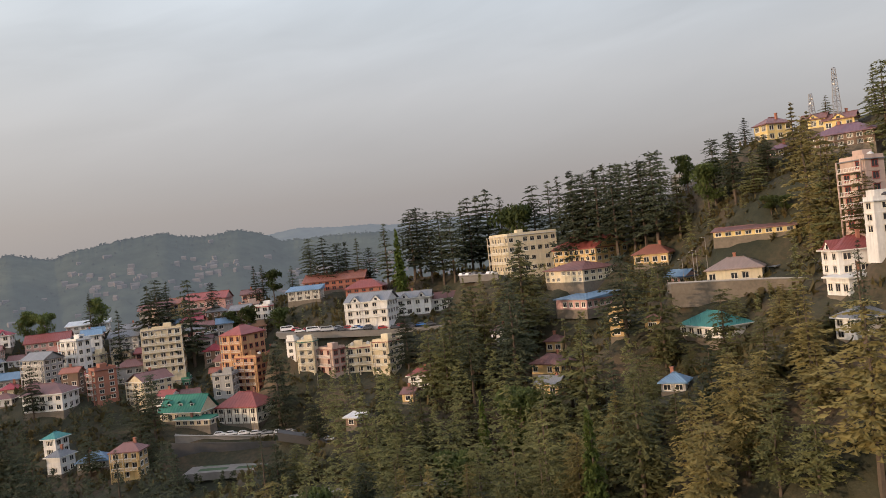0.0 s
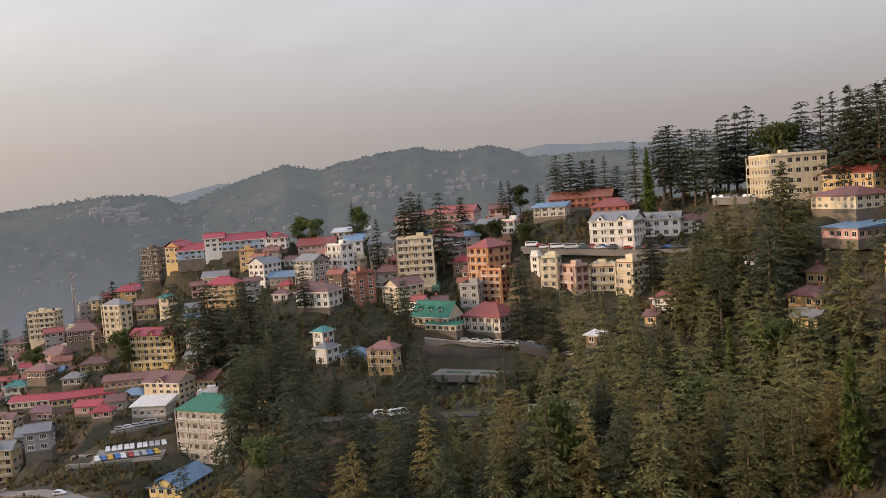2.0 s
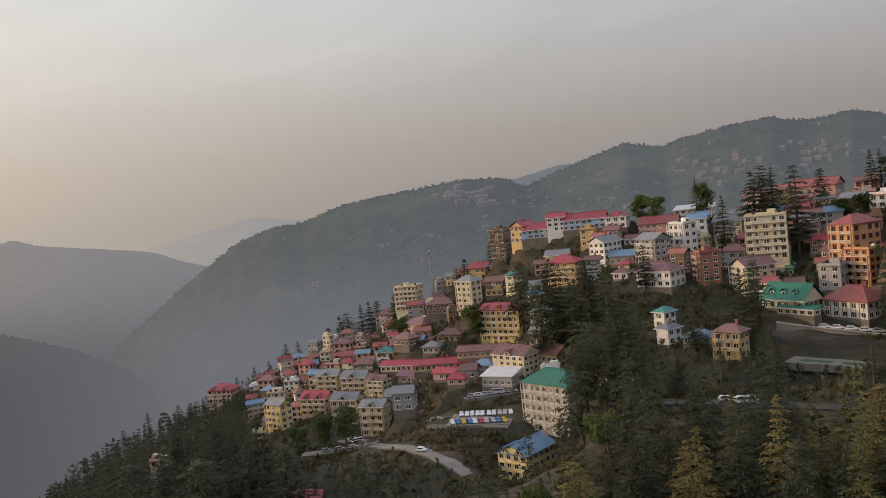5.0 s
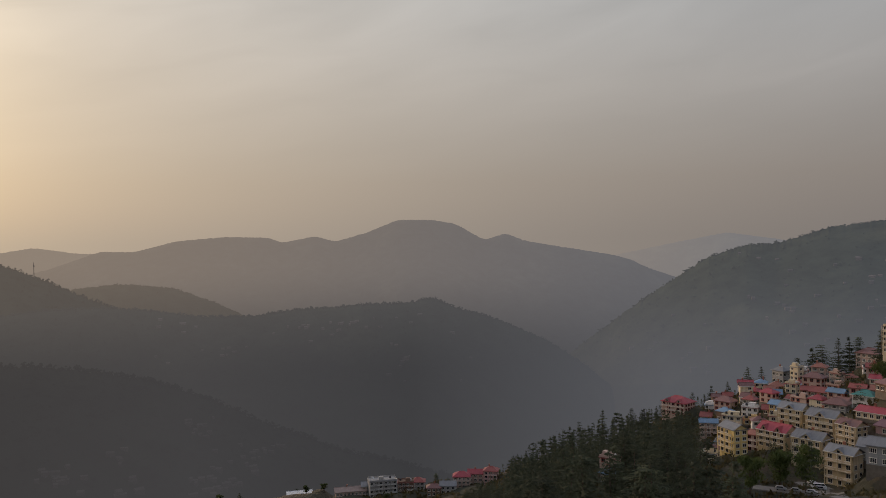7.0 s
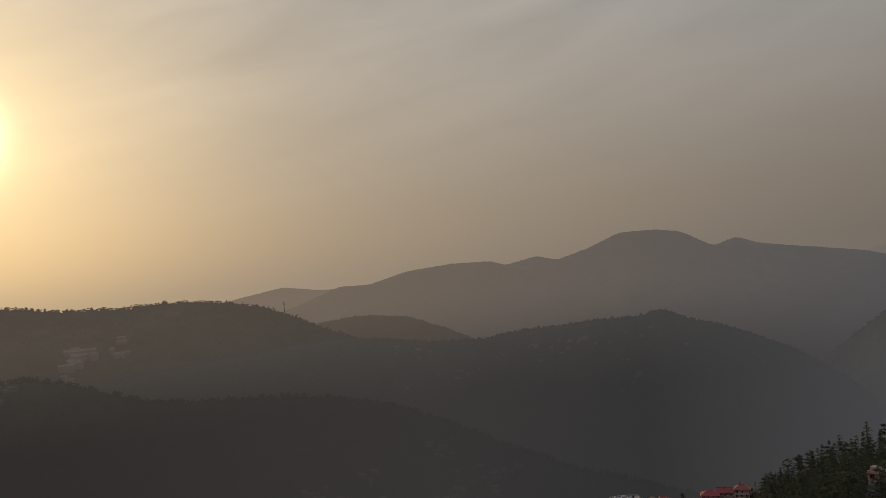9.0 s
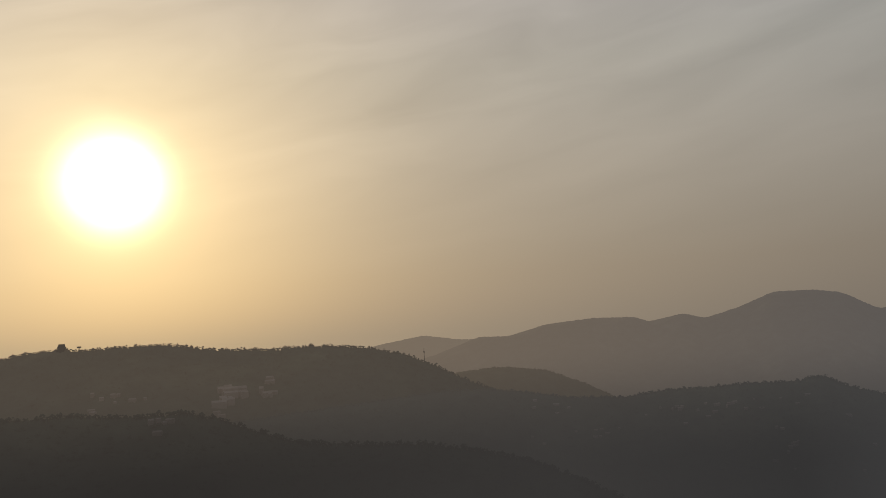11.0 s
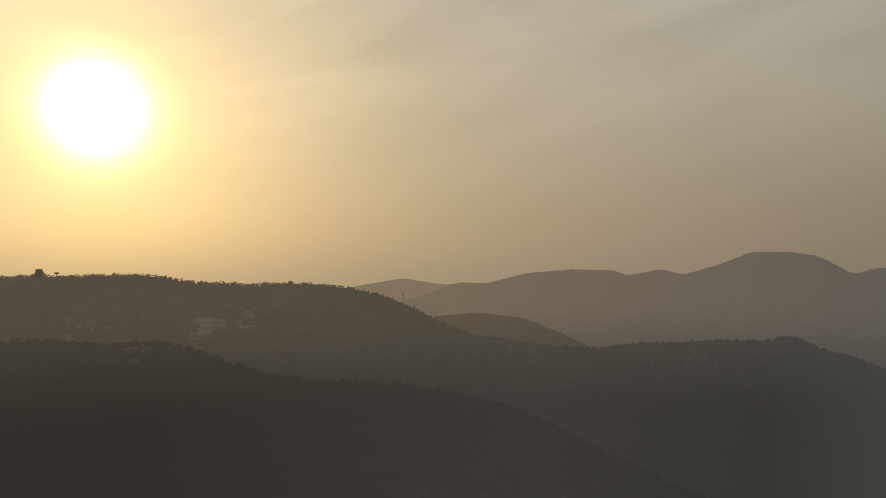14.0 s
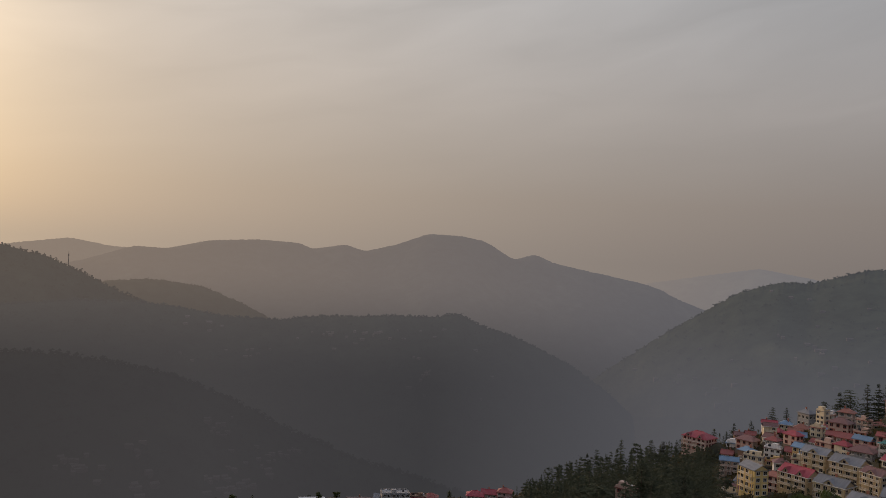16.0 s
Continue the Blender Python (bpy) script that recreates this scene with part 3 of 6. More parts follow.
    for i in range(dorm):
        xx = -L / 2 + (i + 0.7) * L / (dorm + 0.6)
        bm = bmesh.new()
        box_into(bm, xx - 0.8, xx + 0.8, -W / 2 * 0.72, -W * 0.1, H + rise * 0.3, H + rise * 0.55)
        d = part("dormer", bm, TRIM_WHITE, thing, "white dormer window")
        bm = bmesh.new()
        zt = H + rise * 0.55 + 0.01
        poly_into(bm, ((xx - 1.2, -W / 2 * 0.8, zt - 0.1), (xx, -W / 2 * 0.8, zt + 1.1), (xx, 0, zt + 1.1), (xx - 1.2, 0, zt - 0.1)),
                  ((xx, -W / 2 * 0.8, zt + 1.1), (xx + 1.2, -W / 2 * 0.8, zt - 0.1), (xx + 1.2, 0, zt - 0.1), (xx, 0, zt + 1.1)))
        part("dormer_roof", bm, rm, d)
        shared("pane", PANE, d, Matrix.Translation((xx, -W / 2 * 0.72 - 0.02, H + rise * 0.33)) @ Matrix.Diagonal((1.3, 1, rise * 0.2, 1)))
    if rng.random() < 0.45 or kind in ("cottage", "timbered_house"):
        cx, cy = L * rng.uniform(-0.2, 0.25), W * 0.06
        bm = bmesh.new()
        box_into(bm, cx - 0.4, cx + 0.4, cy - 0.35, cy + 0.35, H + rise * 0.5, H + rise + 1.3)
        box_into(bm, cx - 0.5, cx + 0.5, cy - 0.45, cy + 0.45, H + rise + 1.303, H + rise + 1.5)
        part("chimney", bm, WALL_MAT["brick"], thing, "brick chimney")
    return thing


# ---- far ranges, with the evening haze painted into their emission ----
def range_of_hills(name, label, skyline, distance, run, haze_glow, floor_haze=1.0, warm=1.0, base=(0.022, 0.028, 0.02), rough=5.0, seed=0, woods=0, villages=()):
    """A range whose crest follows the skyline (bearing and height in degrees) at the given distance and which falls towards the valley."""
    bear = [p[0] for p in skyline]
    high = [p[1] for p in skyline]
    a = np.arange(bear[0], bear[-1] + 0.001, 0.09)
    crest = np.tan(np.radians(np.interp(a, bear, high))) * distance
    smooth = np.convolve(np.pad(crest, 3, mode="edge"), np.ones(7) / 7, mode="valid")
    rng = np.random.default_rng(seed)
    fine = rng.normal(0, 1, len(a))
    rows = 26
    verts, faces = [], []
    crest_line = []
    for j in range(rows):
        u = j / (rows - 1)
        for i in range(len(a)):
            wob = noise.noise(Vector((a[i] * 0.35 * distance / 1500, u * 3.0, seed * 7.0))) * 90 * min(1, u * 4) * (1 - 0.5 * u)
            d = distance - run * u + wob * 0.6
            z = smooth[i] - run * 0.50 * u ** 1.15 + wob * 0.35 + (fine[i] * rough * 0.35 if j == 0 else 0)
            t = math.radians(a[i])
            verts.append((-math.sin(t) * d, math.cos(t) * d, z))
    n_a = len(a)
    for j in range(rows - 1):
        for i in range(n_a - 1):
            k = j * n_a + i
            faces.append((k, k + n_a, k + n_a + 1, k + 1))
    back = len(verts)
    for i in range(n_a):
        t = math.radians(a[i])
        verts.append((-math.sin(t) * (distance + 150), math.cos(t) * (distance + 150), smooth[i] - 120))
    for i in range(n_a - 1):
        faces.append((i, i + 1, back + i + 1, back + i))
    # hills and woods share this material, which glows as painted haze
    mat = distance_mat(name + "_air", base, haze_glow, floor_haze, warm)
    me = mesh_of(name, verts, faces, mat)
    for p in me.polygons:
        p.use_smooth = True
    tagged(new(name, me), label, "hills", kind="structure")
    pick = random.Random(seed)
    if woods:
        tv, tf = [], []
        for w in range(woods):
            i = pick.randrange(2, n_a - 2)
            j = 0 if pick.random() < 0.16 else min(rows - 2, int(pick.random() ** 1.3 * (rows - 4)))
            p = Vector(verts[j * n_a + i]).lerp(Vector(verts[(j + 1) * n_a + i]), pick.random() if j else 0.1)
            p = p.lerp(Vector(verts[j * n_a + i + 1]), pick.random() * 0.5)
            s = rough * pick.uniform(0.3, 1.4)
            for q in range(2):
                o = Vector((pick.uniform(-0.5, 0.5), pick.uniform(-0.5, 0.5), pick.uniform(0.1, 0.7))) * s
                r = s * pick.uniform(0.35, 0.6)
                k = len(tv)
                for h in range(5):
                    g = h * math.tau / 5 + pick.random()
                    tv.append(tuple(p + o + Vector((math.cos(g) * r, math.sin(g) * r, pick.uniform(-0.3, 0.1) * r))))
                tv.append(tuple(p + o + Vector((pick.uniform(-0.2, 0.2) * r, 0, r * pick.uniform(0.6, 1.1)))))
                tf += [(k + h, k + (h + 1) % 5, k + 5) for h in range(5)]
        tagged(new("far_woods", mesh_of("far_woods", tv, tf, mat)), "distant woods on a hillside, haze painted on as glow", "woods", kind="stuff")
    if villages:
        tv, tf = [], []
        # pale walls that glow as well: haze before the houses, painted as emission
        light = distance_mat(name + "_house_air", (0.105, 0.092, 0.084), haze_glow, floor_haze, warm)
        for at, tilt, count, wide, tall, size in villages:
            for w in range(count):
                i = int(np.clip((at + pick.gauss(0, wide) - a[0]) / 0.09, 2, n_a - 3))
                aim = math.tan(radians(tilt + pick.gauss(0, tall)))
                j = next((k for k in range(1, rows - 2) if verts[k * n_a + i][2] / math.hypot(verts[k * n_a + i][0], verts[k * n_a + i][1]) < aim), rows - 3)
                p = Vector(verts[j * n_a + i]).lerp(Vector(verts[(j + 1) * n_a + i]), pick.random())
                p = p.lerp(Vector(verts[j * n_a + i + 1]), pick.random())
                w2, d2, h2 = size * pick.uniform(0.7, 2.2), size * pick.uniform(0.6, 1.2), size * pick.uniform(0.6, 1.6)
                t = math.radians(a[i] + pick.uniform(-25, 25))
                ex, ey = Vector((math.cos(t), math.sin(t), 0)), Vector((-math.sin(t), math.cos(t), 0))
                k = len(tv)
                for zz in (-6, h2):
                    for sx, sy in ((-1, -1), (1, -1), (1, 1), (-1, 1)):
                        tv.append(tuple(p + ex * sx * w2 + ey * sy * d2 + Vector((0, 0, zz))))
                tv.append(tuple(p - ex * w2 + Vector((0, 0, h2 + d2 * 0.6))))
                tv.append(tuple(p + ex * w2 + Vector((0, 0, h2 + d2 * 0.6))))
                tf += [(k, k + 1, k + 5, k + 4), (k + 1, k + 2, k + 6, k + 5), (k + 3, k, k + 4, k + 7), (k + 4, k + 5, k + 9, k + 8), (k + 6, k + 7, k + 8, k + 9),
                       (k + 5, k + 6, k + 9), (k + 7, k + 4, k + 8)]
        tagged(new("far_houses", mesh_of("far_houses", tv, tf, light)), "distant pale houses scattered on a hillside, haze painted on as glow", "houses", kind="stuff")
    return me


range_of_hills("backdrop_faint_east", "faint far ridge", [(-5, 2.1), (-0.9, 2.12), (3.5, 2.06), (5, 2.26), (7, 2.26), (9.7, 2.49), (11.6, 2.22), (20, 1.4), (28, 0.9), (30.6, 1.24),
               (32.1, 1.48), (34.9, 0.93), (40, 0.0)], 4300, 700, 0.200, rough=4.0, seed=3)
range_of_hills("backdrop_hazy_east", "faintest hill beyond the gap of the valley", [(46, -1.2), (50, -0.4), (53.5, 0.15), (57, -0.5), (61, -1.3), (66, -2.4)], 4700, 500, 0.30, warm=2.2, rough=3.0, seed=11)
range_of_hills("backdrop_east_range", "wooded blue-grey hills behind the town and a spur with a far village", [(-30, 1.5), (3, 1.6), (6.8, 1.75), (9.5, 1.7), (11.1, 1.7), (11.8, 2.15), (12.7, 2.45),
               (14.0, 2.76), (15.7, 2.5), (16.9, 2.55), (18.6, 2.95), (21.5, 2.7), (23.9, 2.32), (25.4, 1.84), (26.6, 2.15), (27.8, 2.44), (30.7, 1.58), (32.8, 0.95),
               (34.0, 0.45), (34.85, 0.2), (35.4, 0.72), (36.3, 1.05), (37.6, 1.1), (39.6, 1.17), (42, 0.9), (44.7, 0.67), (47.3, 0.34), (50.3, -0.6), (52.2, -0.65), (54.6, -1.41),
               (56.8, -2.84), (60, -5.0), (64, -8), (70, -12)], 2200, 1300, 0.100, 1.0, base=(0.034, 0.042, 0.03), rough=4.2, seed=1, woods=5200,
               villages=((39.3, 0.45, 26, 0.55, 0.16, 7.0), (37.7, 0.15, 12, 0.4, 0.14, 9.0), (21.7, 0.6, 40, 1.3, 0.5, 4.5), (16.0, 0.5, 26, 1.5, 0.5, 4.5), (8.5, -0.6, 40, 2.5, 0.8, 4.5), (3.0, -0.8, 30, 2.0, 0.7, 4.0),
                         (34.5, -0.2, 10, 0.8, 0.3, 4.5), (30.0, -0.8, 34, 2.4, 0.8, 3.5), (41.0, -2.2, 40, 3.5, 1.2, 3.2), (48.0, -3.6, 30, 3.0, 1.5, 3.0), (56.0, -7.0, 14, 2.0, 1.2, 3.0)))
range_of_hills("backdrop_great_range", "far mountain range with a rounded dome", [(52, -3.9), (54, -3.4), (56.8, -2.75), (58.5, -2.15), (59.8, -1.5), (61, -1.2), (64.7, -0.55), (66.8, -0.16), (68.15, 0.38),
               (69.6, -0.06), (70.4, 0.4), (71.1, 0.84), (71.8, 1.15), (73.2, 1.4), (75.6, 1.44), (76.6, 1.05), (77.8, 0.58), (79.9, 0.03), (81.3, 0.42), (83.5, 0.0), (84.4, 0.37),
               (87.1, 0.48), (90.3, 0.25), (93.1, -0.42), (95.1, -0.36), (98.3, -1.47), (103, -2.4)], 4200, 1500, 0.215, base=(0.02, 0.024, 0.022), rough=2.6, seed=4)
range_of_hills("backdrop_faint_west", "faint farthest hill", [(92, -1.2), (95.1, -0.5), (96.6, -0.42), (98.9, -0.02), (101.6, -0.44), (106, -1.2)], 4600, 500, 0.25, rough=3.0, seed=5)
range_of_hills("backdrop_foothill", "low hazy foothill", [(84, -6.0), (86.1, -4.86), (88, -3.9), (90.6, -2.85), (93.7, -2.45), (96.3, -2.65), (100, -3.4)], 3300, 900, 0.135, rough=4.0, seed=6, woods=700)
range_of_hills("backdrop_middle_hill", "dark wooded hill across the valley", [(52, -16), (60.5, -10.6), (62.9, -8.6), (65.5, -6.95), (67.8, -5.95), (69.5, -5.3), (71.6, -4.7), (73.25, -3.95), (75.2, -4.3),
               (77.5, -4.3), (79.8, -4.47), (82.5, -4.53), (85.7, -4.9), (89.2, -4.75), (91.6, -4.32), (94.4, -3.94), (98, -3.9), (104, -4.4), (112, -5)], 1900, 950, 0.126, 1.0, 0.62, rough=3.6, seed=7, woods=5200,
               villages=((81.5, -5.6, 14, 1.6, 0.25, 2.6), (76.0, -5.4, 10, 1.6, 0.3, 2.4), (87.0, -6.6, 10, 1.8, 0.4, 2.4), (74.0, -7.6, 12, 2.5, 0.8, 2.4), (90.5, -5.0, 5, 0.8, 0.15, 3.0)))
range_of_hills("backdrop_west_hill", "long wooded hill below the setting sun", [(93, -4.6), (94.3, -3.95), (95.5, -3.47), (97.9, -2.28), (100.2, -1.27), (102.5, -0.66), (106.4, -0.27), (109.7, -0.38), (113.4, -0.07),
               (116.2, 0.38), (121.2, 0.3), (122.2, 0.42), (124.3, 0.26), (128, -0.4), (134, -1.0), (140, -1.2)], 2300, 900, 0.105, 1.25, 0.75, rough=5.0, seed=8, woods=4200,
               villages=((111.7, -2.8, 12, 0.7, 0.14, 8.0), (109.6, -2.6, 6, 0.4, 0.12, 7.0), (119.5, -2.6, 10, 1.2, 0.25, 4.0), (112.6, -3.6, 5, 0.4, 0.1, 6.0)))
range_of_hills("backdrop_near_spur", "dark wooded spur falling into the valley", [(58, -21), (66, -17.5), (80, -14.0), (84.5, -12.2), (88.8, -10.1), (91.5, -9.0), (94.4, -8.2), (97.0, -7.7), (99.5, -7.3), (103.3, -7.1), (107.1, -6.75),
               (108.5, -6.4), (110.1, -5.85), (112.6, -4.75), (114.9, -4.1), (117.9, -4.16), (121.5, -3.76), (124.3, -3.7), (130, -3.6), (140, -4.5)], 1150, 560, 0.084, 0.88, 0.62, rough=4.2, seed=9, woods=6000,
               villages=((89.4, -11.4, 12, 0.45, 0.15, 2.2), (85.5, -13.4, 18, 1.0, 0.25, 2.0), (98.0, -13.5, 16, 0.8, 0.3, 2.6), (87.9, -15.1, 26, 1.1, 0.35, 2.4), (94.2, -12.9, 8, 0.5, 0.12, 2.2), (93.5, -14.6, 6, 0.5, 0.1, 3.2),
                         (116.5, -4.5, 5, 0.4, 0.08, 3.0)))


# ---- houses on the hill ----
house("apartment_block", -121.5, 348.5, -39.6, 12, 16.1, 10.8, 6, 3.09, "cream", "flat", "tin_grey", grid=1)
house("apartment_block", -85.9, 340.4, -43.2, -28, 10.7, 13.9, 5, 3.45, "orange", "hip", "tin_red")
house("apartment_block", -81.6, 334.2, -48.8, -24, 10.5, 9.0, 5, 2.75, "orange", "flat", "tin_red", slab=1)
house("timbered_house", -79.9, 311.0, -56.6, -22, 17.7, 12.4, 2, 3.10, "timber", "hip", "tin_red", rh=4.6)
house("green_roofed_hall", -101.0, 308.9, -53.3, -20, 18.0, 10.5, 1, 3.4, "cream", "gable", "tin_green", dorm=3, rh=5.6)
house("annex", -96.2, 300.2, -54.4, -20, 15.0, 4.0, 1, 2.4, "cream", "shed", "tin_green")
house("town_house", -121.2, 327.7, -48.9, -36, 10.2, 13.2, 4, 2.39, "cream", "gable", "tin_brown")
house("netted_shed", -113.9, 348.4, -47.1, 3, 5.5, 8.0, 1, 4.22, "greennet", "flat", "tin_grey")
house("town_house", -137.9, 323.4, -45.0, -46, 6.4, 8.4, 5, 2.45, "brick", "flat", "tin_brown")
house("town_house", -137.5, 351.6, -43.2, 8, 11.1, 7.8, 2, 3.75, "grey", "hip", "tin_brown")
house("town_house", -148.1, 376.7, -34.1, 5, 13.1, 9.2, 3, 3.18, "grey", "gable", "tin_grey")
house("long_house", -174.9, 400.0, -23.7, 15, 18.4, 12.0, 2, 2.65, "white", "shed", "tin_white")
house("long_house", -186.7, 384.0, -29.0, 16, 18.8, 13.2, 2, 2.75, "pink", "gable", "tin_red")
house("town_house", -159.4, 350.0, -35.7, -27, 10.2, 7.2, 4, 3.37, "white", "flat", "tin_grey")
house("apartment_block", -167.4, 336.6, -37.5, -26, 12.8, 9.0, 4, 2.49, "grey", "gable", "tin_grey")
house("villa", -154.9, 315.1, -45.5, -7, 16.1, 11.3, 2, 3.32, "white", "hip", "tin_brown")
house("town_house", -153.5, 356.5, -34.9, -1, 5.2, 8.0, 2, 2.52, "cream", "flat", "tin_grey")
house("long_house", -121.8, 421.8, -22.4, 0, 20.5, 14.4, 2, 4.72, "pink", "gable", "tin_red")
house("rust_roofed_house", -51.8, 393.3, -13.9, -2, 28.4, 19.9, 2, 2.34, "brick", "gable", "tin_rust")
house("red_roofed_house", -36.4, 375.5, -18.1, -8, 16.9, 11.8, 2, 2.25, "brick", "hip", "tin_red")
house("long_house", -63.4, 370.7, -16.4, -2, 14.5, 10.2, 2, 2.25, "timber", "shed", "tin_blue")
house("villa", -31.3, 336.5, -27.0, -16, 17.9, 12.6, 3, 3.03, "white", "gable", "tin_grey", gab=2, slab=1)
house("villa", -14.3, 348.5, -26.3, -5, 14.6, 8.0, 2, 3.64, "white", "gable", "tin_grey", gab=2)
house("villa", -1.3, 353.7, -26.2, -9, 10.0, 8.0, 2, 2.63, "white", "gable", "tin_brown")
house("hotel", 34.6, 358.0, -13.3, -75, 23.7, 22.0, 4, 3.99, "ivory", "flat", "tin_white", slab=1)
house("red_roofed_house", 58.3, 329.4, -13.9, -57, 24.5, 17.2, 3, 2.77, "ochre", "gable", "tin_red", rh=4.5)
house("long_house", 50.3, 309.3, -17.3, -61, 22.7, 15.9, 2, 2.31, "ivory", "hip", "tin_brown", rh=2.6)
house("blue_roofed_hall", 50.6, 292.0, -25.8, -56, 15.5, 20.2, 1, 3.70, "pink", "shed", "tin_blue")
house("town_house", -62.2, 324.8, -40.2, -25, 4.0, 5.0, 4, 2.63, "white", "flat", "tin_grey")
house("town_house", -56.3, 320.9, -42.1, -12, 6.5, 5.0, 4, 3.01, "ivory", "flat", "tin_green", slab=1)
house("town_house", -47.0, 319.0, -43.3, -44, 8.9, 6.2, 3, 3.22, "pinkwall", "flat", "tin_red")
house("town_house", -36.1, 321.7, -44.3, -3, 10.0, 8.0, 3, 3.34, "cream", "flat", "tin_red", slab=1)
house("town_house", -24.8, 317.0, -44.6, -33, 7.4, 9.7, 4, 3.02, "ivory", "flat", "tin_red", slab=1)
house("cottage", -12.1, 284.7, -47.2, -18, 7.7, 5.4, 2, 2.49, "white", "hip", "tin_red")
house("cottage", -15.2, 268.4, -48.2, -25, 4.2, 5.0, 1, 2.87, "ochre", "gable", "tin_brown")
house("cottage", 31.3, 265.9, -43.4, -41, 11.1, 7.8, 1, 3.39, "ochre", "hip", "tin_brown")
house("cottage", 28.4, 248.4, -46.6, -41, 7.7, 5.4, 1, 3.19, "ochre", "gable", "tin_grey")
house("cottage", 35.6, 283.7, -39.2, -34, 6.1, 5.0, 1, 3.88, "ochre", "hip", "tin_brown")
house("cottage", 18.6, 301.6, -36.1, -49, 7.2, 5.1, 1, 4.34, "white", "hip", "tin_brown")
house("shed", -31.4, 246.2, -49.6, -30, 4.0, 4.0, 1, 2.7, "brown", "shed", "tin_white")
house("town_house", -138.4, 281.8, -56.2, -15, 4.9, 6.4, 2, 3.00, "white", "hip", "tin_teal")
house("town_house", -132.9, 272.7, -60.3, -16, 5.4, 7.0, 2, 2.85, "white", "hip", "tin_grey")
house("town_house", -106.1, 262.4, -61.7, -4, 9.1, 6.4, 3, 2.86, "ochre", "hip", "tin_brown")
house("cottage", -121.6, 272.9, -59.8, 5, 9.8, 6.8, 1, 2.64, "grey", "hip", "tin_blue")
house("cottage", -149.0, 253.7, -72.8, -4, 4.0, 5.0, 2, 2.47, "ochre", "hip", "tin_brown")
house("office_block", -172.0, 255.7, -91.0, -8, 22.0, 13.5, 5, 3.76, "concrete", "hip", "tin_green", slab=1, rh=4.6)
house("apartment_block", -211.7, 286.9, -79.5, -5, 17.8, 12.5, 4, 2.42, "cream", "gable", "tin_brown", gab=1)
house("hotel", -243.8, 324.0, -72.2, 5, 22.0, 12.0, 5, 3.08, "yellow", "gable", "tin_crimson", gab=3, slab=1, rh=2.6)
house("long_house", -239.5, 299.5, -75.2, 25, 24.2, 9.5, 1, 3.4, "orange", "gable", "tin_brown", rh=2.0)
house("town_house", -198.9, 294.6, -74.7, -8, 14.1, 9.9, 1, 4.27, "ochre", "gable", "tin_brown")
house("market_hall", -257.8, 288.7, -79.8, 32, 24.9, 9.0, 1, 3.20, "ochre", "gable", "tin_crimson", rh=1.9)
house("market_hall", -242.9, 278.2, -81.1, 10, 14.9, 8.0, 1, 3.3, "pink", "gable", "tin_crimson", rh=1.8)
house("town_house", -231.3, 277.2, -79.3, 26, 7.1, 8.0, 1, 3.66, "grey", "gable", "tin_brown")
house("town_house", -230.5, 287.7, -80.4, 10, 9.8, 6.9, 2, 2.24, "grey", "hip", "tin_blue")
house("market_hall", -225.1, 261.4, -78.4, 19, 7.6, 5.3, 1, 2.81, "pink", "hip", "tin_crimson")
house("workshop", -209.5, 271.5, -80.1, 11, 13.8, 9.7, 1, 4.70, "grey", "shed", "tin_white")
house("apartment_block", -360.2, 380.0, -67.8, 17, 15.1, 10.5, 5, 3.04, "cream", "flat", "tin_brown", slab=1)
house("apartment_block", -280.1, 342.7, -60.1, -7, 11.2, 7.8, 5, 3.03, "cream", "hip", "tin_grey", slab=1)
house("town_house", -277.5, 364.1, -53.9, 13, 11.4, 8.0, 2, 2.83, "brown", "gable", "tin_brown")
house("town_house", -305.5, 347.6, -63.6, 27, 15.6, 10.9, 2, 2.77, "brown", "hip", "tin_brown")
house("cottage", -281.1, 324.9, -74.3, 25, 12.9, 9.0, 1, 3.79, "ochre", "hip", "tin_brown")
house("town_house", -315.6, 340.4, -73.8, -10, 16.6, 11.6, 2, 2.77, "pink", "hip", "tin_brown")
house("unfinished_tower", -283.6, 379.9, -37.0, 3, 9.7, 6.8, 6, 2.70, "scaffold", "flat", "tin_brown")
house("college_wing", -265.1, 377.7, -28.8, -7, 9.1, 11.8, 3, 3.04, "ochre", "gable", "tin_crimson")
house("college_wing", -254.8, 378.8, -26.9, 25, 19.3, 12.0, 2, 2.35, "blue", "hip", "tin_crimson")
house("college_wing", -242.9, 377.8, -23.7, 23, 9.9, 8.0, 3, 2.38, "white", "gable", "tin_crimson")
house("college_wing", -228.9, 383.5, -24.0, 23, 22.3, 12.0, 2, 2.65, "blue", "gable", "tin_crimson")
house("college_wing", -208.3, 381.2, -24.5, 12, 10.8, 7.5, 2, 2.93, "white", "hip", "tin_crimson", gab=2)
house("town_house", -219.9, 346.1, -47.4, 8, 14.9, 10.4, 4, 2.52, "ochre", "hip", "tin_crimson")
house("town_house", -235.4, 364.5, -39.8, 18, 12.4, 8.7, 1, 4.31, "cream", "gable", "tin_grey")
house("villa", -200.9, 352.9, -37.6, -13, 9.5, 12.4, 3, 2.89, "white", "gable", "tin_grey")
house("long_house", -190.0, 350.3, -39.7, 12, 11.5, 8.1, 1, 3.96, "grey", "gable", "tin_blue")
house("town_house", -254.2, 348.5, -52.6, -3, 5.5, 7.2, 3, 3.16, "ivory", "hip", "tin_teal")
house("town_house", -301.5, 378.3, -48.8, 19, 12.6, 8.8, 2, 3.27, "ochre", "hip", "tin_crimson")
house("town_house", -298.7, 404.6, -46.5, 6, 9.2, 6.5, 2, 2.20, "pink", "hip", "tin_brown")
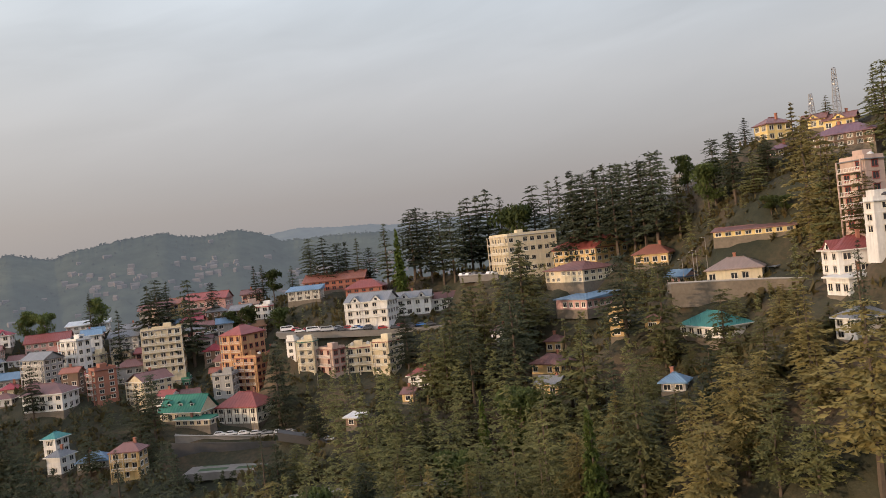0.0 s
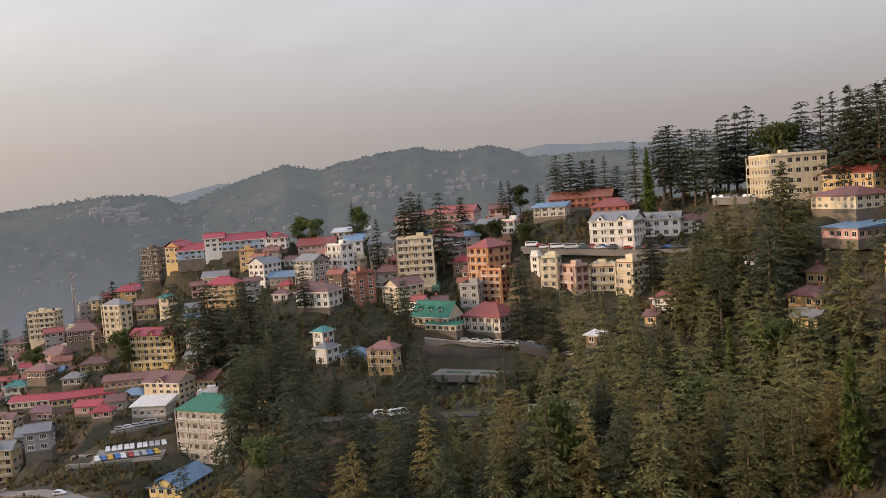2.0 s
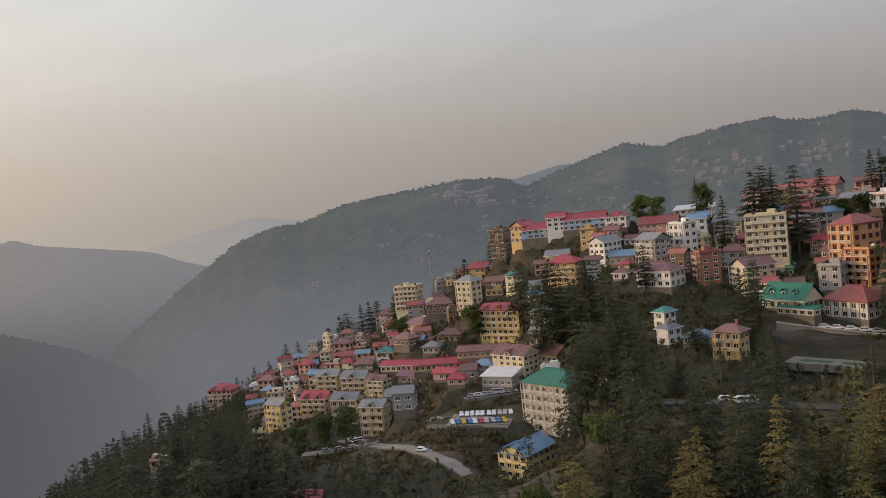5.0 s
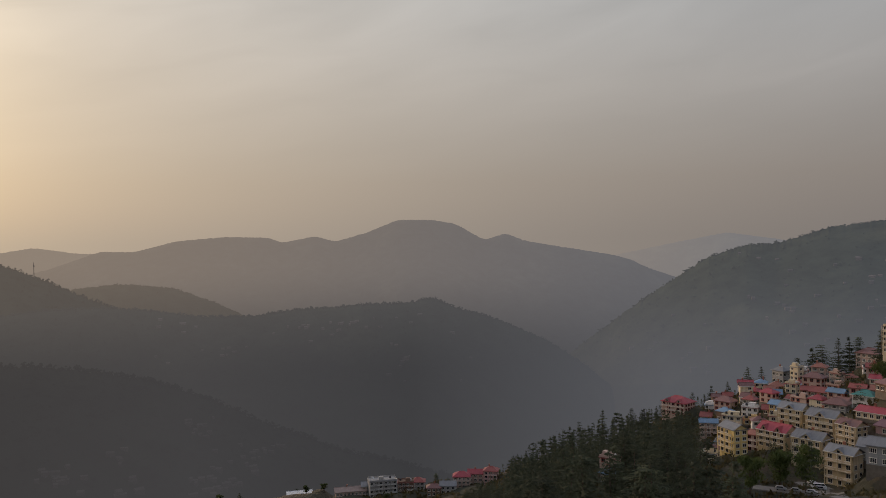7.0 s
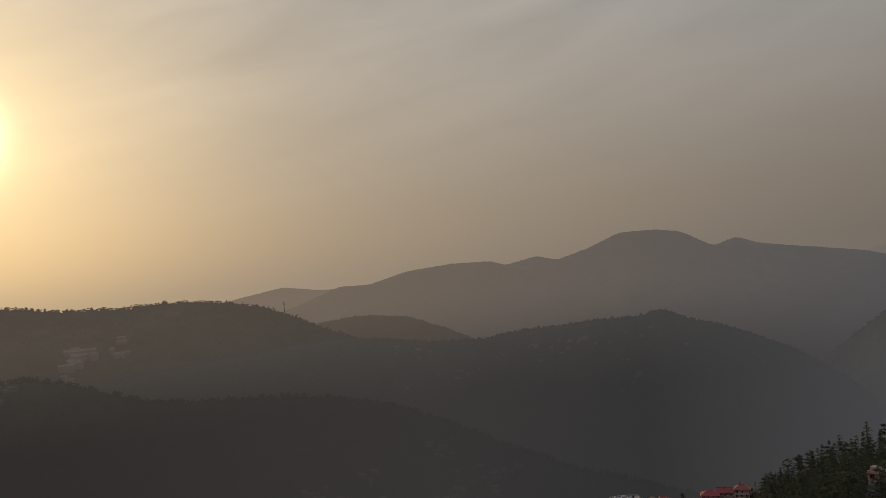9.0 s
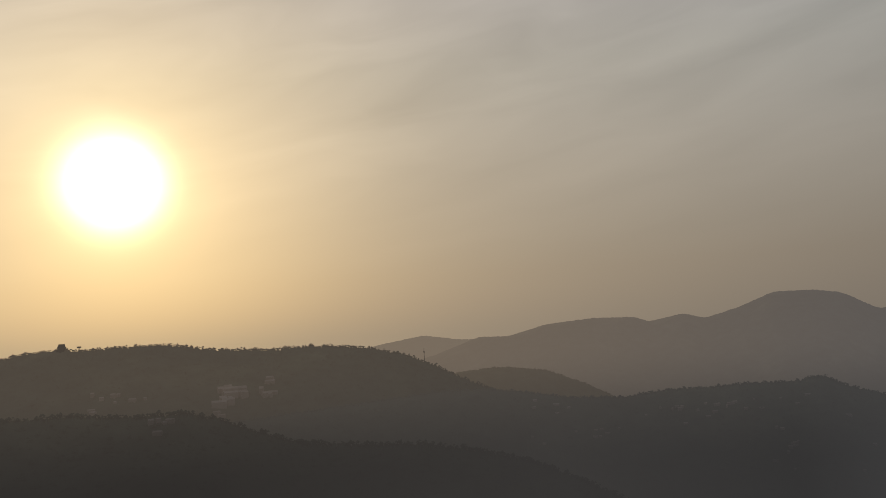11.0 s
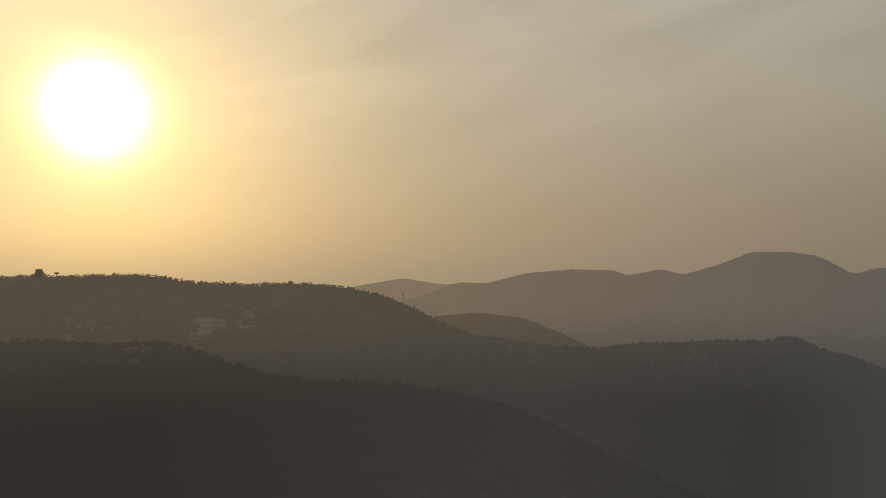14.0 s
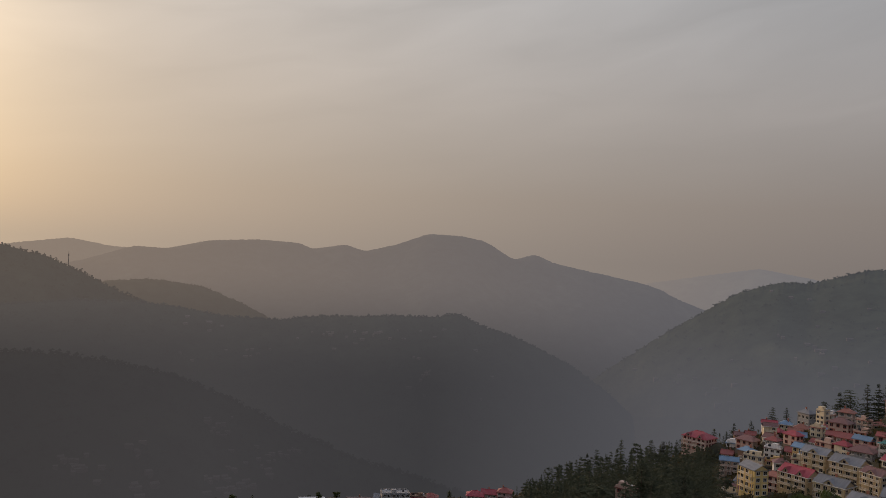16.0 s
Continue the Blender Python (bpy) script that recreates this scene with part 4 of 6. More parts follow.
house("workshop", -241.6, 245.2, -86.0, 31, 8.9, 8.0, 2, 3.65, "grey", "gable", "tin_grey")
house("cottage", -273.9, 302.1, -75.4, 17, 9.0, 6.3, 1, 3.29, "grey", "hip", "tin_grey")
house("cottage", -292.0, 302.5, -72.5, -3, 11.3, 7.9, 1, 4.04, "brown", "hip", "tin_brown")
house("cottage", -289.0, 307.9, -74.4, 20, 7.4, 5.2, 1, 4.09, "grey", "gable", "tin_blue")
house("apartment_block", -319.3, 272.4, -93.3, 20, 11.5, 8.0, 4, 2.82, "tan", "gable", "tin_grey", gab=1, slab=1)
house("apartment_block", -303.3, 275.7, -93.6, 20, 13.0, 9.1, 4, 2.72, "tan", "gable", "tin_grey", gab=1, slab=1)
house("apartment_block", -286.5, 274.5, -93.0, 7, 9.7, 6.8, 4, 2.45, "tan", "gable", "tin_brown", gab=1, slab=1)
house("apartment_block", -301.1, 247.7, -93.8, 18, 13.4, 9.4, 3, 2.55, "tan", "gable", "tin_crimson", gab=2)
house("apartment_block", -283.3, 250.3, -96.3, 21, 12.3, 8.6, 3, 3.50, "tan", "gable", "tin_grey", gab=1)
house("apartment_block", -265.0, 249.8, -100.9, 18, 11.2, 7.9, 4, 3.34, "tan", "gable", "tin_grey", gab=1, slab=1)
house("apartment_block", -307.7, 229.8, -96.3, 1, 9.9, 7.0, 4, 2.80, "yellow", "gable", "tin_grey")
house("apartment_block", -466.0, 306.1, -116.0, 24, 17.1, 12.0, 3, 2.68, "pinkwall", "hip", "tin_crimson", gab=2)
house("town_house", -439.5, 322.9, -110.4, 21, 11.7, 8.2, 2, 3.16, "pinkwall", "hip", "tin_brown")
house("town_house", -393.2, 318.2, -96.5, 13, 8.6, 6.0, 2, 2.93, "pinkwall", "hip", "tin_crimson")
house("town_house", -422.2, 362.4, -91.3, 7, 6.0, 5.0, 3, 2.81, "cream", "flat", "tin_grey")
house("town_house", -401.4, 357.3, -95.5, 25, 11.4, 8.0, 3, 3.23, "pinkwall", "hip", "tin_brown")
house("town_house", -407.0, 379.0, -94.2, 13, 7.2, 5.1, 3, 2.88, "pinkwall", "flat", "tin_red")
house("town_house", -451.1, 374.6, -102.9, 8, 9.1, 6.4, 3, 4.24, "grey", "hip", "tin_grey")
house("town_house", -412.0, 410.2, -85.1, 17, 14.1, 9.9, 3, 3.05, "pinkwall", "hip", "tin_brown")
house("town_house", -311.5, 306.7, -83.8, 21, 9.9, 6.9, 2, 3.32, "white", "hip", "tin_teal")
house("town_house", -319.7, 297.4, -86.9, 28, 10.8, 7.6, 2, 2.53, "grey", "hip", "tin_brown")
house("market_hall", -285.3, 290.2, -82.3, 19, 19.6, 8.5, 1, 3.20, "cream", "gable", "tin_crimson", rh=1.9)
house("market_hall", -269.3, 284.7, -85.8, 5, 19.5, 9.0, 1, 3.6, "pink", "gable", "tin_purple", rh=1.9)
house("workshop", -260.4, 262.4, -91.1, 30, 12.8, 8.9, 1, 5.65, "grey", "gable", "tin_grey")
house("pavilion", -228.8, 174.3, -102.0, 45, 15.5, 9.3, 1, 4.09, "brick", "hip", "tin_crimson")
house("town_house", -324.5, 178.0, -102.5, 34, 7.7, 5.4, 2, 2.73, "pinkwall", "flat", "tin_red")
house("cottage", -310.3, 169.4, -103.5, 36, 5.8, 5.0, 1, 4.19, "grey", "hip", "tin_blue")
house("apartment_block", -165.5, 224.0, -95.9, -2, 12.4, 16.1, 3, 2.81, "yellow", "gable", "tin_blue", gab=2, rh=3)
house("town_house", 128.0, 309.8, 27.2, -77, 8.1, 10.5, 2, 3.10, "yellow", "hip", "tin_brown")
house("town_house", 138.2, 296.9, 28.8, -39, 8.1, 5.7, 1, 3.40, "yellow", "gable", "tin_brown", gab=1)
house("town_house", 144.6, 291.4, 27.1, -38, 10.1, 7.1, 1, 3.63, "yellow", "gable", "tin_brown", gab=1)
house("long_house", 139.1, 276.6, 19.5, -45, 21.0, 14.7, 2, 2.26, "brown", "hip", "tin_purple")
house("town_house", 121.1, 288.6, 19.5, -51, 5.9, 5.0, 1, 2.85, "brown", "hip", "tin_purple")
house("apartment_block", 100.7, 195.3, -6.1, -74, 7.9, 5.5, 6, 2.80, "pinkwall", "flat", "tin_grey", slab=1)
house("apartment_block", 95.5, 179.1, -6.8, -87, 4.1, 5.3, 3, 2.51, "white", "flat", "tin_white")
house("villa", 93.6, 188.8, -15.5, -91, 8.7, 11.3, 2, 2.91, "white", "hip", "tin_red", gab=1)
house("annex", 91.4, 183.8, -19.7, -80, 7.9, 10.3, 1, 4.18, "white", "shed", "tin_white")
house("villa", 85.8, 172.8, -27.9, -77, 6.3, 8.2, 2, 2.38, "white", "hip", "tin_grey")
house("long_barrack", 94.3, 249.1, -5.6, -29, 23.3, 6.0, 1, 1.97, "yellow", "shed", "tin_brown")
house("cottage", 84.7, 241.1, -18.2, -27, 15.2, 10.7, 1, 3.76, "ivory", "hip", "tin_brownlight", rh=3)
house("shed", 95.5, 239.2, -17.9, -64, 4.1, 5.0, 1, 2.98, "grey", "shed", "tin_grey")
house("cottage", 75.4, 296.5, -13.2, -33, 12.5, 8.8, 1, 3.76, "ochre", "hip", "tin_rust")
house("town_house", 76.5, 268.5, -19.7, -61, 8.1, 5.7, 1, 2.87, "pink", "gable", "tin_blue")
house("bungalow", 70.4, 221.2, -30.6, -66, 15.3, 10.7, 1, 3.03, "white", "hip", "tin_teal")
house("town_house", 49.6, 242.4, -30.8, -28, 4.0, 8.0, 2, 3.19, "ochre", "flat", "tin_grey")
house("town_house", 58.0, 234.3, -29.5, -36, 4.6, 5.0, 1, 3.53, "ochre", "hip", "tin_rust")
house("cottage", 52.0, 197.5, -39.6, -28, 5.7, 5.0, 1, 2.41, "grey", "hip", "tin_blue")
house("unfinished_tower", 98.5, 335.2, 11.8, -33, 5.0, 8.0, 2, 3.46, "grey", "flat", "tin_grey")

# houses on the valley floor, beside the sports ground
house("apartment_block", -584.6, 134.9, -184.7, 85, 20, 11, 4, 2.9, "grey", "flat", "tin_grey", slab=1)
house("town_house", -592.8, 125.9, -187.0, 80, 9, 8, 3, 2.8, "concrete", "gable", "tin_grey")
house("town_house", -592.2, 154.5, -187.6, 75, 12, 9, 3, 3.0, "brown", "flat", "tin_crimson")
house("town_house", -599.4, 166.0, -190.1, 70, 10, 8, 3, 2.8, "grey", "hip", "tin_red")
house("workshop", -593.4, 112.9, -184.6, 84, 22, 10, 1, 3.6, "pinkwall", "gable", "tin_brownlight", rh=2.2)
house("shelter", -613.0, 78.7, -187.7, 86, 18, 5, 1, 2.4, "concrete", "shed", "tin_white")
house("town_house", -568.9, 190.7, -180.4, 70, 12, 9, 3, 2.8, "pinkwall", "hip", "tin_crimson")
house("town_house", -571.2, 202.5, -180.5, 66, 11, 8, 3, 2.9, "pinkwall", "gable", "tin_crimson")
house("town_house", -561.7, 210.9, -176.6, 62, 10, 8, 3, 2.8, "pink", "hip", "tin_red")
house("town_house", -562.5, 178.0, -181.4, 70, 11, 8, 2, 2.9, "grey", "gable", "tin_grey")
house("cottage", -563.6, 167.7, -182.3, 72, 10, 7, 2, 2.9, "brown", "hip", "tin_brown")

# smaller houses that crowd between the others, lower town and centre
crowd = random.Random(21)
tries = 0
made = 0
while made < 135 and tries < 9000:
    tries += 1
    low = made % 5 < 3
    bearing, r = (crowd.uniform(36, 55), crowd.uniform(430, 590)) if low else (crowd.uniform(12, 35), crowd.uniform(335, 430))
    x, y = -math.sin(radians(bearing)) * r, math.cos(radians(bearing)) * r
    L, W, floors = crowd.uniform(6, 10), crowd.uniform(5, 7.5), crowd.choice((1, 2, 2, 3, 3))
    if y > np.interp(x, CREST_X, CREST_Y) + 6 or min(math.hypot(x - p[0], y - p[1]) - p[3] for p in PLOTS) < L * 0.46:
        continue
    z = float(ground(x, y)[0])
    if 21 < bearing < 34 and z / r < -0.122:
        continue
    half = math.degrees(math.atan2(L * 0.6, r))
    if any(hr > r and bearing + half > b0 and bearing - half < b1 and (z + floors * 2.9 + 2.5) / r > e0 + 0.5 * (e1 - e0) for b0, b1, e0, e1, hr in HOUSES):
        continue
    made += 1
    house(crowd.choice(("town_house", "cottage")), x, y, z, bearing + crowd.uniform(-35, 12), L, W, floors, 2.9, crowd.choice(("pinkwall", "cream", "white", "grey", "ochre", "brown", "ivory")),
          crowd.choice(("hip", "gable", "gable", "flat")), crowd.choice(("tin_brown", "tin_red", "tin_grey", "tin_crimson", "tin_blue", "tin_rust")))

# ---- roads, yards and the court ----
ROADS = []
OPEN = []       # sight lines to roads and yards that the wood leaves open


def along(points, step):
    out = []
    for (x0, y0, z0), (x1, y1, z1) in zip(points, points[1:]):
        n = max(1, int(math.hypot(x1 - x0, y1 - y0) / step))
        out += [(x0 + (x1 - x0) * i / n, y0 + (y1 - y0) * i / n, z0 + (z1 - z0) * i / n) for i in range(n)]
    return out + [points[-1]]


def road(name, label, points, width, mat, kerb=True, clear=True):
    """A carriageway with a thickness and a low parapet on the valley side."""
    line = along(points, 4.0)
    for x, y, z in line:
        PLOTS.append((x, y, z - 0.25, width * 0.55))
    ROADS.extend((x, y, width * 0.5) for x, y, z in line)
    for x, y, z in line if clear else ():
        r, bearing = math.hypot(x, y), math.degrees(math.atan2(-x, y))
        half = math.degrees(math.atan2(2.5, r))
        OPEN.append((bearing - half, bearing + half, (z - 1) / (r - width * 0.4), (z + 2) / r, r))
        CAPS.append((bearing - half, bearing + half, (z - 0.5) / (r - width * 0.5), r, x, y, width * 0.5))
    bm = bmesh.new()
    sides = []
    for i, p in enumerate(line):
        a, b = Vector(line[max(0, i - 1)]), Vector(line[min(len(line) - 1, i + 1)])
        d = (b - a).normalized()
        s = Vector((d.y, -d.x, 0)).normalized() * width * 0.5
        p = Vector(p)
        sides.append([bm.verts.new(p + s), bm.verts.new(p - s), bm.verts.new(p - s - Vector((0, 0, 2.5))), bm.verts.new(p + s - Vector((0, 0, 2.5)))])
    for a, b in zip(sides, sides[1:]):
        for k in range(4):
            bm.faces.new((a[k], a[(k + 1) % 4], b[(k + 1) % 4], b[k]))
    bmesh.ops.recalc_face_normals(bm, faces=bm.faces)
    me = bpy.data.meshes.new(name)
    bm.to_mesh(me)
    bm.free()
    me.materials.append(mat)
    ob = tagged(new(name, me), label, "road", kind="structure")
    if kerb:
        bm = bmesh.new()
        for i, (p, q) in enumerate(zip(line, line[1:])):
            p, q = Vector(p), Vector(q)
            d = (q - p).normalized()
            s = Vector((d.y, -d.x, 0)).normalized() * (width * 0.5 - 0.15)
            s = s if (p + s).length < (p - s).length else -s
            tube_into(bm, p + s + Vector((0, 0, 0.3)), q + s + Vector((0, 0, 0.3)), 0.32, 0.32, 4)
        part("parapet", bm, CONCRETE, ob)
    return ob


road("parking_lot", "paved car park below the market", [(-212, 239, -86.4), (-201, 245, -86.5), (-190, 251, -86.6)], 17, PAVING, kerb=False)
road("yard", "terraced paved yard behind the car park", [(-217.5, 255, -82.2), (-209, 263.5, -82.2), (-200, 272.5, -82.2)], 4.5, PAVING, kerb=False)
road("road_low", "narrow road through the trees", [(-110, 202, -61.5), (-96, 209, -62), (-82, 214, -63), (-58, 222, -64)], 5, ASPHALT, kerb=False, clear=False)
road("road_court", "road above the sports court", [(-102, 294, -56), (-91, 297, -58), (-72.5, 300, -60.4), (-57, 300.5, -61)], 5, PAVING)
road("road_apartments", "road curving below the apartment rows", [(-271.3, 211.4, -99), (-261.2, 220.9, -99), (-249.8, 232.2, -98.5), (-242, 245, -95.4), (-231, 250, -89.8), (-216, 243, -86.7)], 5.5, PAVING, kerb=False)
road("apartment_yard", "earthy parking yard below the apartment rows", [(-276, 240, -101.3), (-258, 236, -100.4)], 9, PAVING, kerb=False)
road("road_hairpin", "road turning down from the apartment rows", [(-236, 219, -93.2), (-214, 213, -89.5), (-199.5, 210.7, -89), (-186, 207, -89.7), (-175, 204, -91.6)], 5.5, PAVING, kerb=False)
road("road_mid", "narrow walled road on the slope", [(-40, 221, -61), (-14, 223, -62.5), (5, 223, -64), (31, 221, -62)], 5, PAVING, clear=False)
road("road_bend", "road bending up to the court", [(-56, 252, -50), (-45, 253, -53), (-36, 253, -57), (-20, 254, -62)], 5, ASPHALT, kerb=False, clear=False)
road("road_villas", "crowded road below the white villas", [(-69, 326, -25.8), (-53, 328, -27.4), (-25, 330, -29.4), (-3, 331, -30.4)], 5, PAVING, kerb=False)
road("hotel_terrace", "parking terrace beside the hotel", [(6, 346, -12.3), (14, 345, -12.5), (22, 344, -13)], 8, PAVING, clear=False)
road("road_cottage", "lane in front of the cottage", [(62, 233, -16.5), (74, 231, -17), (89, 226, -17.6), (102, 220, -18.5)], 5, PAVING, clear=False)
road("road_block", "road behind the cream block", [(-120, 364, -29), (-109, 367, -27), (-98, 370, -25.5)], 8, ASPHALT)
road("court", "grey walled sports court", [(-94, 284, -66), (-78, 283, -66), (-63, 281, -66.3)], 17, PAVING, kerb=False)
road("turf_strip", "strip of turf beside the court", [(-90, 286, -65.9), (-66, 283.5, -66.15)], 3.6, TURF, kerb=False)
road("turf_strip", "strip of turf beside the court", [(-90, 279.5, -65.9), (-65, 277, -66.15)], 3.0, TURF, kerb=False)


def retaining_wall(points, height, thick=0.7, mat=STONE, label="rough stone retaining wall"):
    bm = bmesh.new()
    for p, q in zip(points, points[1:]):
        p, q = Vector(p), Vector(q)
        d = (q - p).normalized()
        s = Vector((d.y, -d.x, 0)).normalized() * thick * 0.5
        lo, hi = Vector((0, 0, -height)), Vector((0, 0, 0.6))
        c = [p + s + lo, q + s + lo, q - s + lo, p - s + lo, p + s * 0.7 + hi, q + s * 0.7 + hi, q - s * 0.7 + hi, p - s * 0.7 + hi]
        v = [bm.verts.new(k) for k in c]
        for f in ((3, 2, 1, 0), (4, 5, 6, 7), (0, 1, 5, 4), (1, 2, 6, 5), (2, 3, 7, 6), (3, 0, 4, 7)):
            bm.faces.new([v[k] for k in f])
    bmesh.ops.recalc_face_normals(bm, faces=bm.faces)
    me = bpy.data.meshes.new("retaining_wall")
    bm.to_mesh(me)
    bm.free()
    me.materials.append(mat)
    tagged(new("retaining_wall", me), label, "wall", kind="structure")


retaining_wall([(62, 229.5, -17), (74, 227.5, -17.5), (89, 222.5, -18), (103, 216, -19)], 6)
retaining_wall([(-102, 289, -58.4), (-90, 290.8, -59.8), (-72, 290.0, -61.2), (-56, 289, -61.8)], 7, mat=ASPHALT, label="dark grey rendered wall behind the court")
retaining_wall([(-217, 230, -87.0), (-204, 235.5, -87.2), (-186, 242, -87.4)], 3.0, mat=CONCRETE, label="concrete wall of the car park")
retaining_wall([(-104, 362, -28), (-92, 359, -30)], 6.0, mat=CONCRETE, label="pale retaining wall below the road")
retaining_wall([(-47, 216, -60.5), (-36, 217.5, -61.5)], 5.0, mat=CONCRETE, label="pale retaining wall below the road")

# sports ground on the valley floor
def oval(name, label, half_wide, half_deep, z0, z1, mat, hole=None):
    """A thick oval sheet, or a ring when it has a hole, turned to lie across the valley."""
    bm = bmesh.new()
    turned = Matrix.Rotation(radians(88), 3, "Z")
    rings = []
    for (w, d), z in (((half_wide, half_deep), z0), ((half_wide, half_deep), z1)) + (((hole, z1), (hole, z0)) if hole else ()):
        rings.append([bm.verts.new(FIELD + turned @ Vector((math.cos(i * math.tau / 72) * w, math.sin(i * math.tau / 72) * d, z))) for i in range(72)])
    for low_ring, high_ring in zip(rings, rings[1:]):
        for i in range(72):
            bm.faces.new((low_ring[i], low_ring[(i + 1) % 72], high_ring[(i + 1) % 72], high_ring[i]))
    if not hole:
        bm.faces.new(rings[1])
    bmesh.ops.recalc_face_normals(bm, faces=bm.faces)
    me = bpy.data.meshes.new(name)
    bm.to_mesh(me)
    bm.free()
    me.materials.append(mat)
    tagged(new(name, me), label, "sports ground", kind="structure")


oval("sports_field", "worn green grass of the sports ground", 60, 44, -2.0, 0.15, TURF)
oval("running_track", "pale cinder path round the sports ground", 66, 49.5, -2.0, 0.25, mottled("cinder", (0.30, 0.25, 0.22), 0.95, 0.3, 0.8, 0.1), hole=(60, 44))
bm = bmesh.new()
cover_rng = random.Random(3)
cover = [[bm.verts.new(((i / 12 - 0.5) * 26, (j / 10 - 0.5) * 22, 0.18 + cover_rng.uniform(0, 0.35))) for i in range(13)] for j in range(11)]
for j in range(10):
    for i in range(12):
        bm.faces.new((cover[j][i], cover[j][i + 1], cover[j + 1][i + 1], cover[j + 1][i]))
rim = bmesh.ops.extrude_face_region(bm, geom=bm.faces[:])
bmesh.ops.translate(bm, verts=[g for g in rim["geom"] if isinstance(g, bmesh.types.BMVert)], vec=(0, 0, 0.06))
bmesh.ops.recalc_face_normals(bm, faces=bm.faces)
me = bpy.data.meshes.new("pitch_cover")
bm.to_mesh(me)
bm.free()
me.materials.append(mottled("pale_canvas", (0.55, 0.52, 0.46), 0.8, 0.5, 1.2, 0.4))
cover_ob = new("pitch_cover", me)
cover_ob.matrix_world = Matrix.Translation(FIELD + Vector((-27.0, 14.0, 0.0))) @ Matrix.Rotation(radians(96), 4, "Z")
tagged(cover_ob, "crumpled pale canvas cover lying on the grass", "ground cover")

# ---- the ground: one sheet to the horizon ----
def graded(lo, hi, fine_lo, fine_hi, step):
    mid = list(np.arange(fine_lo, fine_hi + 0.1, step))
    left, right = [], []
    v, s = fine_lo, step
    while v > lo:
        s *= 1.35
        v -= s
        left.append(v)
    v, s = fine_hi, step
    while v < hi:
        s *= 1.35
        v += s
        right.append(v)
    return np.array(left[::-1] + mid + right)


gx, gy = graded(-4700, 4700, -660, 240, 4.0), graded(-4700, 4700, -40, 460, 4.0)
X, Y = np.meshgrid(gx, gy)
Z = ground(X.ravel(), Y.ravel())
# the slope on which the viewer stands: it starts well below the eye and stays out of sight
verts = np.column_stack((X.ravel(), Y.ravel(), np.where(np.hypot(X.ravel(), Y.ravel()) < 150, np.minimum(Z, -0.62 * np.hypot(X.ravel(), Y.ravel()) - 4), Z)))
nx, ny = len(gx), len(gy)
idx = np.arange(nx * ny).reshape(ny, nx)
quads = np.column_stack((idx[:-1, :-1].ravel(), idx[:-1, 1:].ravel(), idx[1:, 1:].ravel(), idx[1:, :-1].ravel()))
ground_me = mesh_of("ground", verts.tolist(), quads.tolist(), ground_mat)
for p in ground_me.polygons:
    p.use_smooth = True
tagged(new("ground", ground_me), "steep earthy hillside with dry grass and scrub", "ground", kind="structure")


SHEET = verts[:, 2].reshape(ny, nx)


def lie(x, y):
    """Height of the finished sheet, read between its corners."""
    x, y = np.atleast_1d(np.asarray(x, float)), np.atleast_1d(np.asarray(y, float))
    i = np.clip(np.searchsorted(gx, x) - 1, 0, nx - 2)
    j = np.clip(np.searchsorted(gy, y) - 1, 0, ny - 2)
    u, v = (x - gx[i]) / (gx[i + 1] - gx[i]), (y - gy[j]) / (gy[j + 1] - gy[j])
    return (SHEET[j, i] * (1 - u) + SHEET[j, i + 1] * u) * (1 - v) + (SHEET[j + 1, i] * (1 - u) + SHEET[j + 1, i + 1] * u) * v


def spot(x, y):
    return float(lie(x, y)[0])


# ---- trees ----
def clumps_mesh(name, centres, sizes, flat, mat, rng, heading=None):
    """Many small sprays, each two faces folded along a ridge; flat: how level they lie (1 level, 0 any way); heading: which way they point."""
    n = len(centres)
    c, s = np.asarray(centres), np.asarray(sizes)[:, None]
    ang = rng.uniform(0, math.tau, n) if heading is None else np.asarray(heading) + rng.normal(0, 0.55, n)
    tilt = rng.normal(0, 0.22 if flat > 0.5 else 1.0, (n, 2))
    if heading is not None:
        tilt[:, 0] -= 0.16
    u = np.column_stack((np.cos(ang), np.sin(ang), tilt[:, 0]))
    v = np.column_stack((-np.sin(ang), np.cos(ang), tilt[:, 1]))
    fold = np.column_stack((np.zeros(n), np.zeros(n), -rng.uniform(0.15, 0.55, n)))
    k = rng.uniform(0.6, 1.3, (n, 4, 1))
    wide = 0.75 if heading is None else 0.52
    p = np.stack((c - u * s * k[:, 0] * 0.8, c + v * s * k[:, 1] * wide + fold * s, c + u * s * k[:, 2], c - v * s * k[:, 3] * wide + fold * s), 1)
    verts = p.reshape(-1, 3)
    b = np.arange(n) * 4
    faces = np.concatenate((np.column_stack((b, b + 2, b + 1)), np.column_stack((b, b + 3, b + 2))))
    return mesh_of(name, verts.tolist(), faces.tolist(), mat)


